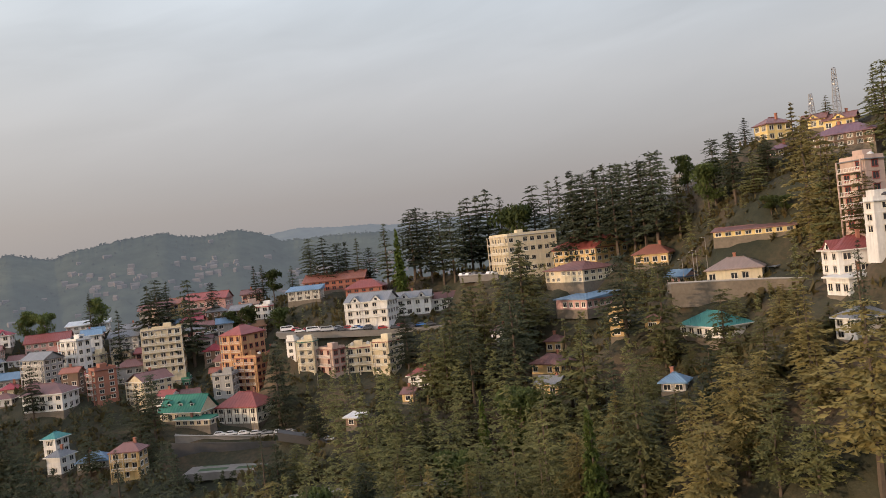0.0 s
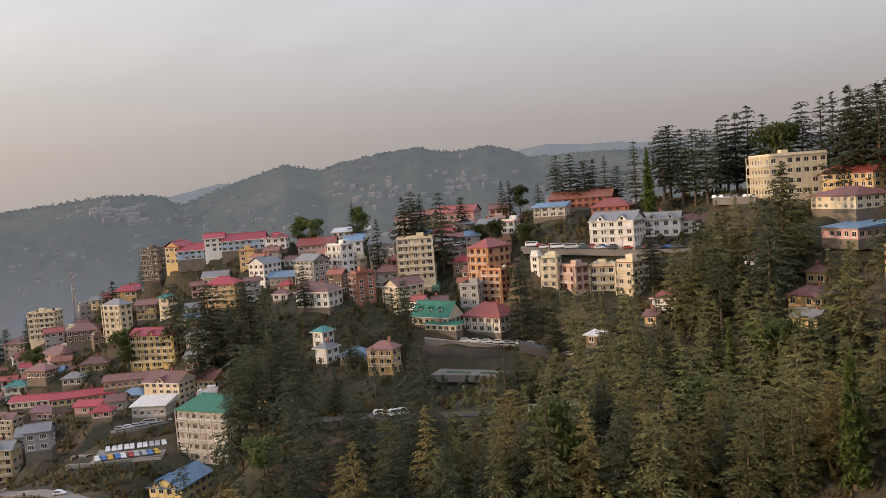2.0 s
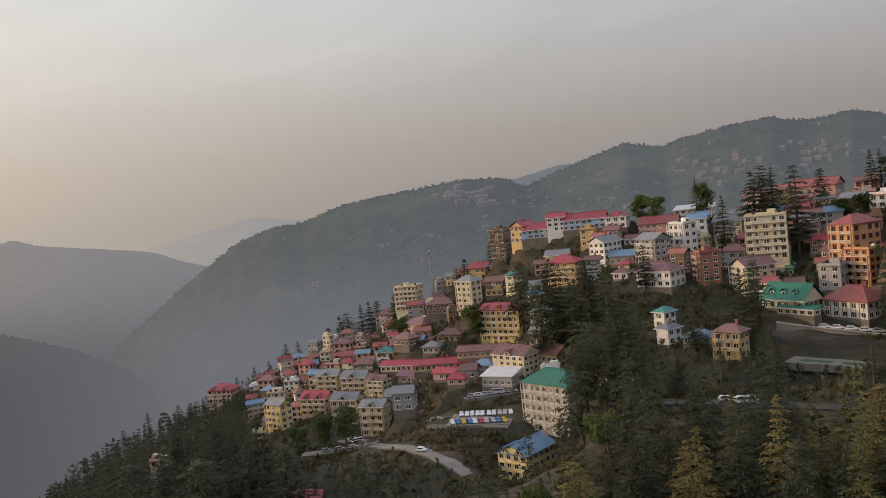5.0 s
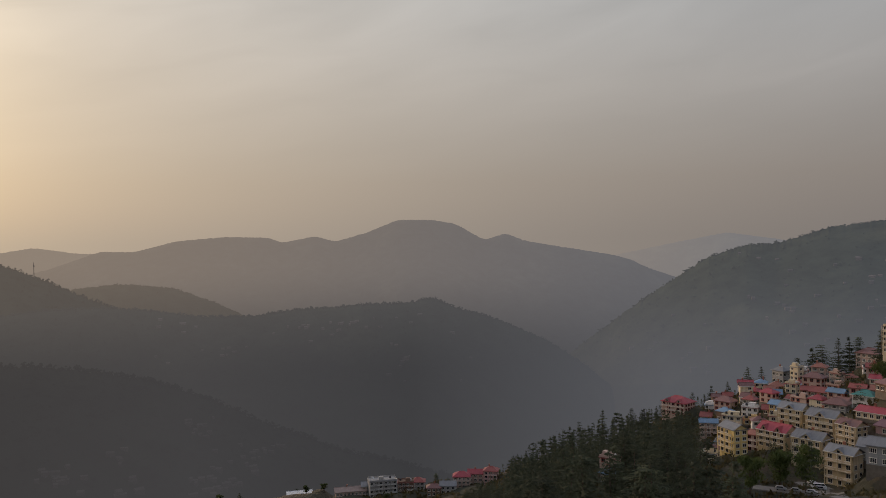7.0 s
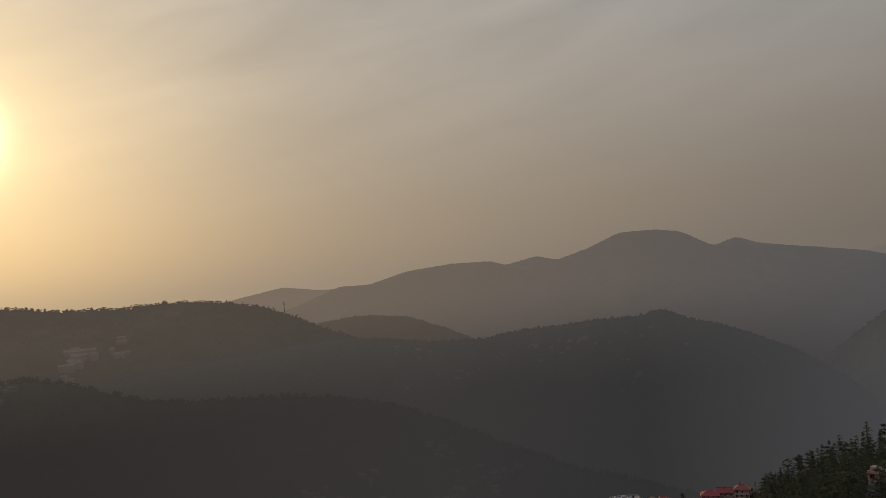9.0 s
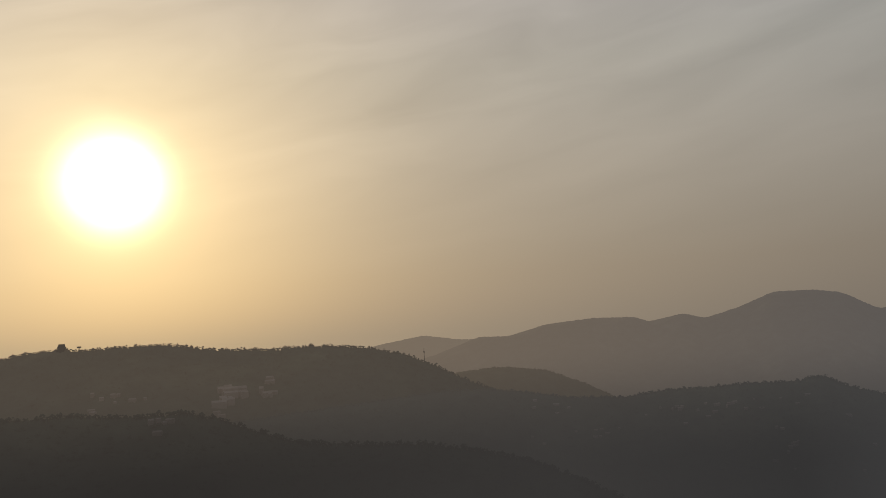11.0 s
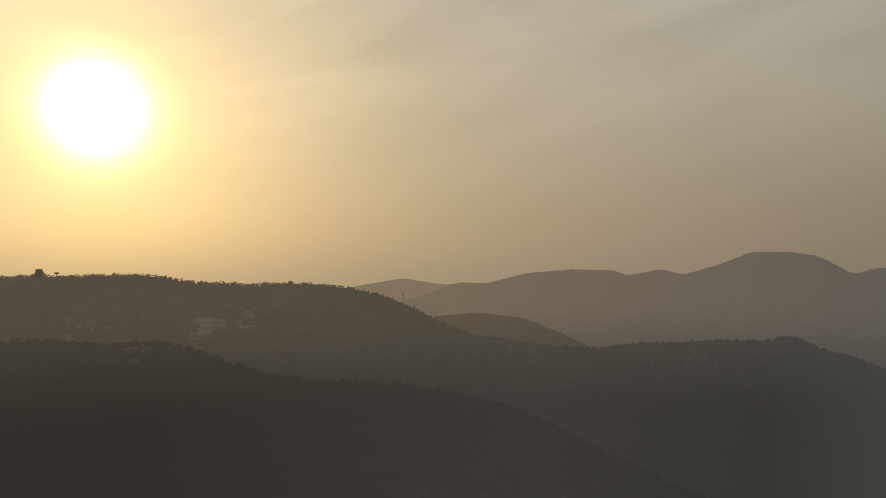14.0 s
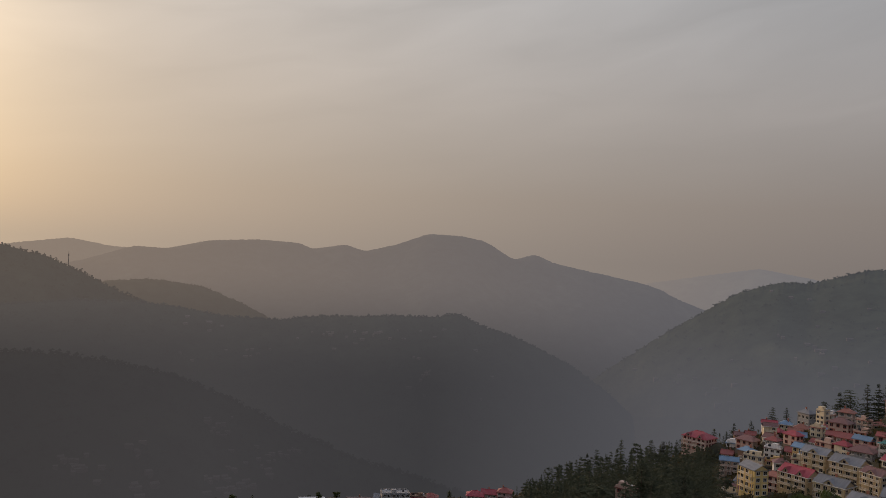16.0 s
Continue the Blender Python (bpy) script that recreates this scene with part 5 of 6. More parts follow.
def deodar_points(rng, height, spread, tiers, per, start=0.16, flat_top=0.5, density=11):
    """Level tiers of drooping boughs, conical or flat at the top, with gaps between; also gives the heading of each spray."""
    pts, size, heading = [], [], []
    lean = rng.normal(0, 0.012, 2)
    for t in range(tiers):
        f = start + (1 - start) * (t + rng.uniform(0.3, 0.7)) / tiers
        z = f * height
        prof = (1 - f) ** (1.0 - 0.4 * flat_top) * (1 - flat_top * 0.2) + 0.24 * flat_top + 0.03
        lower = min(1.0, 0.6 + (f - start) * 2.0)
        turn = rng.uniform(0, math.tau)
        for b in range(per):
            if rng.random() < 0.14:
                continue
            a = turn + b * math.tau / per + rng.normal(0, 0.3)
            L = spread * prof * lower * rng.uniform(0.6, 1.2)
            rise = rng.uniform(-0.02, 0.14)
            zb = z + rng.normal(0, 0.22)
            n = max(6, int(density * L / spread * 3.0))
            for i in range(n):
                u = 0.10 + 0.90 * ((i + rng.random()) / n)
                side = rng.normal(0, 0.22) * L * (0.25 + u) * (1.15 - u) * 1.5
                d = L * u
                pts.append((math.cos(a) * d - math.sin(a) * side + lean[0] * z, math.sin(a) * d + math.cos(a) * side + lean[1] * z,
                            zb + rise * d - 0.20 * d * u * u + rng.normal(0, 0.10)))
                size.append(rng.uniform(0.5, 0.95) * (1.15 - 0.3 * u) * (0.6 + 0.4 * (1 - f)) * spread / 8.3)
                heading.append(a + math.atan2(side, d) * 1.5)
    for i in range(20):
        pts.append((rng.normal(0, 0.25), rng.normal(0, 0.25), height * (1 - 0.010 * i)))
        size.append(0.32)
        heading.append(rng.uniform(0, math.tau))
    return pts, size, heading


def trunk_bm(height, radius, rng, limbs=0, spread=4.0):
    bm = bmesh.new()
    p = Vector((0, 0, -2.0))
    cuts = 5
    for i in range(cuts):
        q = Vector((rng.normal(0, 0.12), rng.normal(0, 0.12), height * 0.97 * (i + 1) / cuts))
        tube_into(bm, p, q, radius * (1 - i / cuts) + 0.04, radius * (1 - (i + 1) / cuts) + 0.04, 6)
        p = q
    for i in range(limbs):
        a, f = rng.uniform(0, math.tau), rng.uniform(0.3, 0.75)
        z = height * f
        L = spread * rng.uniform(0.5, 0.9)
        tube_into(bm, (0, 0, z), (math.cos(a) * L, math.sin(a) * L, z + L * rng.uniform(0.1, 0.7)), radius * 0.35, 0.05, 5)
    return bm


PROTO = {}
UNIT = 26.0
LABEL = {"deodar": "dark green cedar with level tiers of branches", "brown_deodar": "olive-brown cedar with warm evening light painted into its colour", "olive_deodar": "olive green cedar with drooping tiers, sunlight painted into its colour", "thin_deodar": "slender sparse cedar with a bare trunk",
         "broadleaf_tree": "rounded light green broadleaf tree", "creeper_tree": "tree wrapped in bright green creeper"}
STOOD = []


def prototype(kind, variant):
    """Meshes of trunk and crown for one variant of a tree, UNIT metres high."""
    key = (kind, variant)
    if key in PROTO:
        return PROTO[key]
    rng = np.random.default_rng(100 + variant * 17 + len(kind))
    if kind == "broadleaf_tree":
        pts, size = [], []
        for k in range(16):
            a, d, z = rng.uniform(0, math.tau), rng.uniform(0, 6.0), rng.uniform(0.34, 0.9) * UNIT
            R = rng.uniform(2.2, 4.0) * (1.15 - abs(z / UNIT - 0.6))
            c = np.array((math.cos(a) * d, math.sin(a) * d, z))
            q = rng.normal(0, 1, (190, 3))
            q = q / np.linalg.norm(q, axis=1)[:, None] * R * rng.uniform(0.55, 1.08, (190, 1))
            pts += (c + q * (1, 1, 0.8)).tolist()
            size += rng.uniform(0.25, 0.6, 190).tolist()
        crown = clumps_mesh("crown", pts, size, 0.0, LEAVES, rng)
        bm = trunk_bm(UNIT * 0.8, 0.5, rng, 9, 5.5)
    elif kind == "creeper_tree":
        pts, size, heading = deodar_points(rng, UNIT, 3.4, 30, 6, 0.05, 0.3, 14)
        pts = [(x, y, z - 0.25 * math.hypot(x, y)) for x, y, z in pts]
        crown = clumps_mesh("crown", pts, [s * 1.5 for s in size], 0.0, CREEPER, rng)
        bm = trunk_bm(UNIT, 0.5, rng)
    else:
        spread, tiers, per, start, dens = {"deodar": (8.8, 15, 7, 0.13, 12), "brown_deodar": (9.0, 16, 7, 0.10, 12), "olive_deodar": (8.6, 15, 7, 0.08, 12), "thin_deodar": (4.2, 16, 5, 0.22, 9)}[kind]
        spread *= (0.85, 1.0, 1.15, 0.95, 1.05, 0.8)[variant % 6]
        start += (0.0, 0.08, -0.03, 0.16, 0.02, 0.1)[variant % 6]
        pts, size, heading = deodar_points(rng, UNIT, spread, tiers, per, start, (0.2, 0.8, 0.1, 0.9, 0.4, 0.3)[variant % 6], dens)
        crown = clumps_mesh("crown", pts, size, 1.0, {"brown_deodar": NEEDLES_BROWN, "olive_deodar": NEEDLES_SUNLIT}.get(kind, NEEDLES), rng, heading)
        bm = trunk_bm(UNIT, 0.48, rng)
    trunk = bpy.data.meshes.new("trunk")
    bm.to_mesh(trunk)
    bm.free()
    trunk.materials.append(BARK)
    PROTO[key] = (trunk, crown)
    return PROTO[key]


def tree(kind, x, y, h):
    rng = random.Random(int(x * 31 + y * 17))
    # most cedars on the sunny side take needles with sunlight in their colour
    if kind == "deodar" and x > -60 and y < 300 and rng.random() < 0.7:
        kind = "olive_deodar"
    trunk, crown = prototype(kind, rng.randrange(6 if kind == "deodar" else 3))
    thing = new(kind)
    s = h / UNIT
    wide = s * rng.uniform(0.9, 1.15) if h > 20 else min(s * 1.5, 0.72 * rng.uniform(0.9, 1.1))
    thing.matrix_world = Matrix.Translation((x, y, spot(x, y) - 0.3)) @ Matrix.Rotation(rng.uniform(0, 6.28), 4, "Z") @ Matrix.Diagonal((wide, wide, s, 1))
    tagged(thing, LABEL[kind], "tree", group="trees on the hillside")
    shared("trunk", trunk, thing)
    shared("crown", crown, thing)
    STOOD.append((x, y))


def planted(kind, x, y, top):
    tree(kind, x, y, min(38.0, max(7.0, top - spot(x, y))))


def deodar(x, y, top):
    planted("deodar", x, y, top)


def brown_deodar(x, y, top):
    planted("brown_deodar", x, y, top)


def thin_deodar(x, y, top):
    planted("thin_deodar", x, y, top)


def broadleaf_tree(x, y, top):
    planted("broadleaf_tree", x, y, top)


def creeper_tree(x, y, top):
    planted("creeper_tree", x, y, top)


deodar(-64, 395, 12)
deodar(-57, 391, 12)
deodar(-51, 397, 9)
deodar(-47, 397, 9)
deodar(-41, 393, 10)
deodar(-36, 396, 5)
deodar(-26, 374, 15)
creeper_tree(-20, 364, 11)
deodar(-14, 375, 19)
deodar(-11, 380, 21)
deodar(-6, 370, 18)
deodar(-1, 368, 18)
deodar(4, 366, 17)
deodar(10, 385, 22)
deodar(13, 380, 23)
deodar(17, 387, 24)
deodar(22, 384, 28)
deodar(28, 379, 22)
broadleaf_tree(34, 373, 21)
deodar(38, 378, 13)
deodar(43, 377, 25)
deodar(50, 375, 28)
deodar(54, 372, 30)
deodar(59, 361, 29)
deodar(63, 359, 25)
deodar(67, 353, 28)
deodar(70, 345, 29)
deodar(74, 337, 28)
deodar(29, 316, 1)
deodar(8, 283, -13)
deodar(22, 277, -13)
deodar(0, 288, -12)
deodar(-17, 305, -18)
deodar(56, 263, -8)
deodar(-138, 380, -2)
deodar(-133, 377, -0)
deodar(-130, 383, -1)
deodar(-111, 354, -1)
deodar(-114, 399, -4)
deodar(-90, 389, 2)
broadleaf_tree(-82, 391, 1)
deodar(-87, 392, 2)
deodar(-73, 393, 0)
deodar(-171, 394, -3)
broadleaf_tree(-167, 396, -5)
broadleaf_tree(-201, 391, -8)
broadleaf_tree(-191, 390, -8)
deodar(-143, 356, -11)
deodar(-159, 309, -27)
deodar(-64, 301, -24)
deodar(-109, 295, -33)
deodar(-113, 291, -36)
broadleaf_tree(-87, 359, -15)
broadleaf_tree(-73, 354, -17)
broadleaf_tree(-96, 367, -17)
deodar(101, 282, 30)
deodar(97, 289, 29)
deodar(113, 283, 28)
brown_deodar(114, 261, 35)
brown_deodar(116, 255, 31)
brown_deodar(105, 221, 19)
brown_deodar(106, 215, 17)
deodar(118, 312, 38)
deodar(78, 300, 28)
deodar(75, 306, 26)
deodar(72, 310, 26)
deodar(66, 313, 26)
deodar(61, 319, 27)
deodar(57, 325, 26)
deodar(53, 331, 27)
broadleaf_tree(96, 316, 27)
deodar(156, 289, 49)
deodar(142, 296, 41)
deodar(49, 231, -6)
deodar(56, 219, -9)
thin_deodar(82, 164, -6)
broadleaf_tree(104, 249, 4)
broadleaf_tree(101, 252, 6)
deodar(31, 227, -18)
deodar(34, 219, -22)
deodar(19, 258, -6)
deodar(65, 198, -16)
brown_deodar(75, 188, -16)
deodar(75, 175, -23)
deodar(35, 165, -28)
deodar(17, 173, -33)
brown_deodar(42, 145, -35)
deodar(53, 155, -32)
deodar(55, 146, -31)
deodar(60, 141, -30)
thin_deodar(78, 157, -8)
brown_deodar(63, 129, -28)
creeper_tree(25, 162, -34)
deodar(46, 176, -34)
deodar(36, 190, -29)
deodar(-62, 285, -23)
thin_deodar(-36, 282, -28)
deodar(-23, 251, -35)
thin_deodar(-13, 240, -33)
deodar(-8, 270, -22)
deodar(-3, 268, -25)
deodar(5, 263, -23)
deodar(19, 267, -25)
thin_deodar(-54, 221, -44)
deodar(-51, 224, -45)
deodar(-46, 227, -49)
deodar(-43, 248, -42)
deodar(-22, 212, -42)
deodar(-11, 199, -46)
broadleaf_tree(-3, 203, -47)
deodar(17, 186, -37)
broadleaf_tree(16, 221, -35)
creeper_tree(6, 233, -41)
deodar(-28, 215, -48)
deodar(-17, 210, -46)
broadleaf_tree(-257, 224, -80)
broadleaf_tree(-265, 219, -83)
broadleaf_tree(-261, 202, -81)
deodar(-389, 397, -58)
deodar(-419, 408, -66)
deodar(-423, 404, -66)
deodar(-427, 399, -67)
deodar(-444, 394, -75)
deodar(-440, 398, -73)
deodar(-434, 373, -79)
deodar(-462, 368, -88)
deodar(-467, 361, -89)
deodar(-474, 350, -99)
deodar(-480, 341, -102)
deodar(-482, 337, -108)
deodar(-486, 330, -107)
deodar(-502, 302, -119)
deodar(-506, 295, -119)
deodar(-489, 304, -115)
deodar(-515, 277, -120)
deodar(-294, 357, -34)
deodar(-299, 356, -39)
deodar(-376, 382, -56)
deodar(-291, 380, -27)
deodar(-233, 323, -30)
deodar(-203, 305, -32)
deodar(-202, 293, -40)
deodar(-179, 297, -31)
deodar(-168, 292, -32)
broadleaf_tree(-303, 312, -59)
broadleaf_tree(-255, 315, -52)
deodar(-150, 241, -44)
deodar(-143, 238, -46)
deodar(-141, 245, -43)
deodar(-139, 252, -43)
deodar(-129, 247, -47)
deodar(-143, 269, -43)
deodar(-146, 230, -49)
deodar(-103, 273, -50)
deodar(-121, 267, -48)
thin_deodar(-104, 247, -49)
deodar(-83, 184, -49)
deodar(-81, 232, -49)
thin_deodar(-55, 225, -45)
deodar(-58, 178, -51)
deodar(-103, 199, -50)
deodar(-102, 212, -51)
broadleaf_tree(-109, 183, -58)

# large cedars on the near slope and the shoulder of the hill
planted("olive_deodar", 65, 173, -21)
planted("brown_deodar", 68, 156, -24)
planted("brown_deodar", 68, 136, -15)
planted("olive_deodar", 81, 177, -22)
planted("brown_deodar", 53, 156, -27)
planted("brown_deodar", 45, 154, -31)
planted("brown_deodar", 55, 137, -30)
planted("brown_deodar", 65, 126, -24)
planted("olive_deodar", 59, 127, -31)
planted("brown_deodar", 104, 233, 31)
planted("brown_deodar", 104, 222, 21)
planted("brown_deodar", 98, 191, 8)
planted("deodar", 98, 273, 29)
planted("broadleaf_tree", 93, 285, 23)
planted("deodar", 102, 266, 22)
planted("deodar", 112, 278, 27)
planted("deodar", 86, 319, 30)
planted("deodar", 80, 325, 26)
planted("deodar", 71, 327, 27)
planted("deodar", 86, 298, 19)
planted("deodar", 145, 263, 46)
planted("deodar", 26, 289, -0)
planted("deodar", 63, 268, -8)
planted("deodar", 69, 261, -11)
planted("deodar", 48, 250, -23)
planted("olive_deodar", 76, 219, -20)
planted("brown_deodar", 85, 210, -18)
planted("deodar", 40, 253, -23)
planted("olive_deodar", 59, 207, -30)
planted("olive_deodar", 47, 200, -32)
planted("olive_deodar", 37, 192, -38)
planted("deodar", 6, 285, -14)
planted("deodar", 11, 280, -20)
planted("deodar", -1, 275, -22)
planted("deodar", 22, 214, -35)
planted("deodar", -20, 244, -35)
planted("olive_deodar", -11, 235, -39)
planted("deodar", -26, 224, -37)

# a stand of tall cedars on the lower shoulder of the hill
stand = random.Random(4)
for i in range(34):
    bearing, r = stand.uniform(52.5, 66.5), stand.uniform(235, 330)
    x, y = -math.sin(radians(bearing)) * r, math.cos(radians(bearing)) * r
    if any(math.hypot(x - a, y - b) < 6 for a, b in STOOD) or min(math.hypot(x - p[0], y - p[1]) - p[3] for p in PLOTS) < 3:
        continue
    deodar(x, y, -r * math.tan(radians(stand.uniform(12.7, 15.0) + max(0.0, bearing - 63) * 0.55)))

# trees round the sports ground
for i in range(46):
    bearing, r = stand.uniform(66, 97), stand.uniform(612, 640)
    if i % 3 == 0 and i < 30:
        bearing, r = stand.uniform(66, 78), stand.uniform(520, 580)
    x, y = -math.sin(radians(bearing)) * r, math.cos(radians(bearing)) * r
    if any(math.hypot(x - a, y - b) < 5 for a, b in STOOD) or min(math.hypot(x - p[0], y - p[1]) - p[3] for p in PLOTS) < 2:
        continue
    planted("broadleaf_tree" if i % 2 else "deodar", x, y, -r * math.tan(radians(stand.uniform(16.2, 16.9) + (1.2 if r < 600 else 0.0))))

# the rest of the wood: sown over the slope, clear of houses, roads and the view of the houses
sow = np.random.default_rng(5)
cx, cy = sow.uniform(-640, 130, 16000), sow.uniform(110, 420, 16000)
cz = lie(cx, cy)
crest = np.interp(cx, CREST_X, CREST_Y)
ch = sow.uniform(15, 29, 16000)
taken = np.array(STOOD)
roads = np.array(ROADS)
plots = np.array(PLOTS)
kept = []
spots = np.full((3000, 2), 1e9)
views = np.array(HOUSES + OPEN)
for x, y, z, h, c in zip(cx, cy, cz, ch, crest):
    r = math.hypot(x, y)
    bearing = math.degrees(math.atan2(-x, y))
    if y > c + 8 or not 165 < r < 640:
        continue
    if 8 < bearing < 60 and y > c - 75:
        h = h * 0.36 + 3.0
    if len(taken) and np.min(np.hypot(taken[:, 0] - x, taken[:, 1] - y)) < 5.5:
        continue
    if np.min(np.hypot(roads[:, 0] - x, roads[:, 1] - y) - roads[:, 2]) < 3 or np.min(np.hypot(plots[:, 0] - x, plots[:, 1] - y) - plots[:, 3]) < 3.5:
        continue
    if bearing > 42 and x < -150:
        h += 6
    if len(kept) >= 3000 or np.min(np.hypot(spots[:len(kept) + 1, 0] - x, spots[:len(kept) + 1, 1] - y)) < (5.8 if bearing < 42 else 6.4):
        continue
    top_limit = np.interp(bearing, (-30, -22, -18, -12, 0, 10, 30, 40.7, 47, 55, 59, 63, 66.7, 70, 76), (4.0, 3.5, 1.6, -0.8, -2.2, -2.8, -4.2, -5.2, -7.4, -10.4, -11.4, -12.3, -13.9, -16.2, -20))
    hidden = True
    for shrink in (1.0, 0.72, 0.5, 0.34):
        tall = h * shrink
        half = math.degrees(math.atan2(tall * 0.15, r))
        if tall < 5 or math.degrees(math.atan2(z + tall, r)) > top_limit:
            continue
        b0, b1, e0, e1, hr = views.T
        if not np.any((hr > r) & (bearing + half > b0) & (bearing - half < b1) & ((z + tall) / r > e0 + 0.25 * (e1 - e0)) & (z / r < e1)):
            hidden = False
            h = tall
            break
    if hidden and sow.random() < 0.06 and h < 24 and math.degrees(math.atan2(z + h, r)) < top_limit:
        hidden = False
    if hidden:
        continue
    spots[len(kept)] = x, y
    kept.append((x, y, z, h))
wood_pick = random.Random(31)
kept.sort(key=lambda k: math.hypot(k[0], k[1]))
# brown cedars, with warm sun in their colour, stand mostly on the right
for x, y, z, h in kept[:100]:
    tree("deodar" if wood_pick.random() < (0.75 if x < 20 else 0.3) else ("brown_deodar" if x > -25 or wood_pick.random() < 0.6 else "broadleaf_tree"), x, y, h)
wood_rng = np.random.default_rng(8)
# dark needles on the left, the lighter copy painted as sunlit on the right
for name, label, mat, side in (("cedar_wood", "dense dark cedar wood on the slope", NEEDLES, -1), ("olive_wood", "olive green cedar wood on the slope, sunlight painted into its colour", NEEDLES_SUNLIT, 1)):
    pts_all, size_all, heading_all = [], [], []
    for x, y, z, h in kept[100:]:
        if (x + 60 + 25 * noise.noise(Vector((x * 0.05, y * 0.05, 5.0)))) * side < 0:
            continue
        pts, size, heading = deodar_points(wood_rng, h, h * wood_rng.uniform(0.20, 0.28), max(6, int(h / 2.0)), 6, 0.08, wood_rng.uniform(0.0, 0.6), 4)
        heading_all += heading
        pts_all += [(px + x, py + y, pz + z) for px, py, pz in pts]
        size_all += [k * 1.55 for k in size]
    if pts_all:
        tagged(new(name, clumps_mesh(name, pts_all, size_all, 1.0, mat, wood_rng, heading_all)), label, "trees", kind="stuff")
# undergrowth
bx, by = sow.uniform(-620, 150, 23000), sow.uniform(120, 420, 23000)
bz = lie(bx, by)
pts, size = [], []
for x, y, z in zip(bx, by, bz):
    if np.min(np.hypot(roads[:, 0] - x, roads[:, 1] - y) - roads[:, 2]) < 1.0 or np.min(np.hypot(plots[:, 0] - x, plots[:, 1] - y) - plots[:, 3]) < 0.5:
        continue
    if math.hypot(x, y) < 160 or y > np.interp(x, CREST_X, CREST_Y) + 10 or noise.noise(Vector((x * 0.03, y * 0.03, 2.0))) < -0.42:
        continue
    s = sow.uniform(0.6, 2.2)
    q = sow.normal(0, 0.5, (9, 3)) * s
    q[:, 2] = np.abs(q[:, 2]) + 0.1
    pts += (q + (x, y, z)).tolist()
    size += (sow.uniform(0.3, 0.6, 9) * s * 0.95).tolist()
tagged(new("undergrowth", clumps_mesh("undergrowth", pts, size, 0.0, SCRUB, sow)), "dry olive and brown scrub on the slope", "shrubs", kind="stuff")

# ---- cars, tanks, masts and poles ----
def paint(name, colour):
    m, n, b = material(name)
    geo = n.add("ShaderNodeNewGeometry").outputs["Position"]
    n.link(n.vec("SCALE", colour, scale=n.math("ADD", 0.85, n.math("MULTIPLY", n.noise(geo, 1.2), 0.3))), b.inputs["Base Color"])
    b.inputs["Roughness"].default_value = 0.35
    b.inputs["Coat Weight"].default_value = 0.4
    return m


CAR_PAINT = {"white": paint("car_white", (0.72, 0.72, 0.72)), "silver": paint("car_silver", (0.42, 0.43, 0.44)), "blue": paint("car_blue", (0.05, 0.16, 0.42)),
             "red": paint("car_red", (0.42, 0.03, 0.03)), "yellow": paint("car_yellow", (0.6, 0.38, 0.03)), "grey": paint("car_grey", (0.10, 0.10, 0.11))}
TYRE = mottled("tyre", (0.02, 0.02, 0.02), 0.9, 0.1)
CAR = {}


def car_meshes(colour, long):
    if (colour, long) in CAR:
        return CAR[colour, long]
    L, H = (4.1, 1.45) if not long else (5.4, 2.1)
    side = [(-L / 2, 0.35), (-L / 2, 0.8), (-L * 0.47, H * 0.62), (-L * 0.36, H), (L * 0.14, H), (L * 0.27, H * 0.62), (L * 0.46, H * 0.52), (L / 2, 0.55), (L / 2, 0.35)]
    if long:
        side = [(-L / 2, 0.4), (-L / 2, H * 0.95), (-L * 0.46, H), (L * 0.34, H), (L * 0.46, H * 0.6), (L / 2, H * 0.5), (L / 2, 0.4)]
    body = bmesh.new()
    rows = []
    for y, inset in ((-0.85, 1.0), (0.85, 1.0)):
        rows.append([body.verts.new((x, y * (0.86 if z > H * 0.7 else 1.0), z)) for x, z in side])
    n = len(side)
    for i in range(n):
        body.faces.new((rows[0][i], rows[0][(i + 1) % n], rows[1][(i + 1) % n], rows[1][i]))
    body.faces.new(rows[0][::-1])
    body.faces.new(rows[1])
    bmesh.ops.recalc_face_normals(body, faces=body.faces)
    glass = bmesh.new()
    g0, g1 = (-L * 0.36, L * 0.14) if not long else (-L * 0.44, L * 0.32)
    for y in (-1, 1):
        poly_into(glass, ((g0 - 0.1, y * 0.845, H * 0.66), (g1 + 0.3, y * 0.845, H * 0.66), (g1, y * 0.755, H * 0.95), (g0, y * 0.755, H * 0.95)))
    wheel = bmesh.new()
    tube_into(wheel, (0, -0.1, 0), (0, 0.1, 0), 0.32, 0.32, 10)
    out = []
    for name, bm, mat in (("car_body", body, CAR_PAINT[colour]), ("side_glass", glass, glass_mat), ("wheel", wheel, TYRE)):
        me = bpy.data.meshes.new(name)
        bm.to_mesh(me)
        bm.free()
        me.materials.append(mat)
        out.append(me)
    CAR[colour, long] = (*out, L)
    return CAR[colour, long]


def car(x, y, z, turn, colour="white", long=False):
    body, glass, wheel, L = car_meshes(colour, long)
    thing = new("van" if long else "car")
    thing.matrix_world = pose(x, y, z, 0, 0, turn)
    tagged(thing, f"parked {colour} {'van' if long else 'hatchback car'} on the paved terrace", "van" if long else "car", group="parked cars")
    shared("body", body, thing)
    shared("side_glass", glass, thing)
    for sx in (-0.31, 0.31):
        for sy in (-0.78, 0.78):
            shared("wheel", wheel, thing, Matrix.Translation((sx * L, sy, 0.32)))


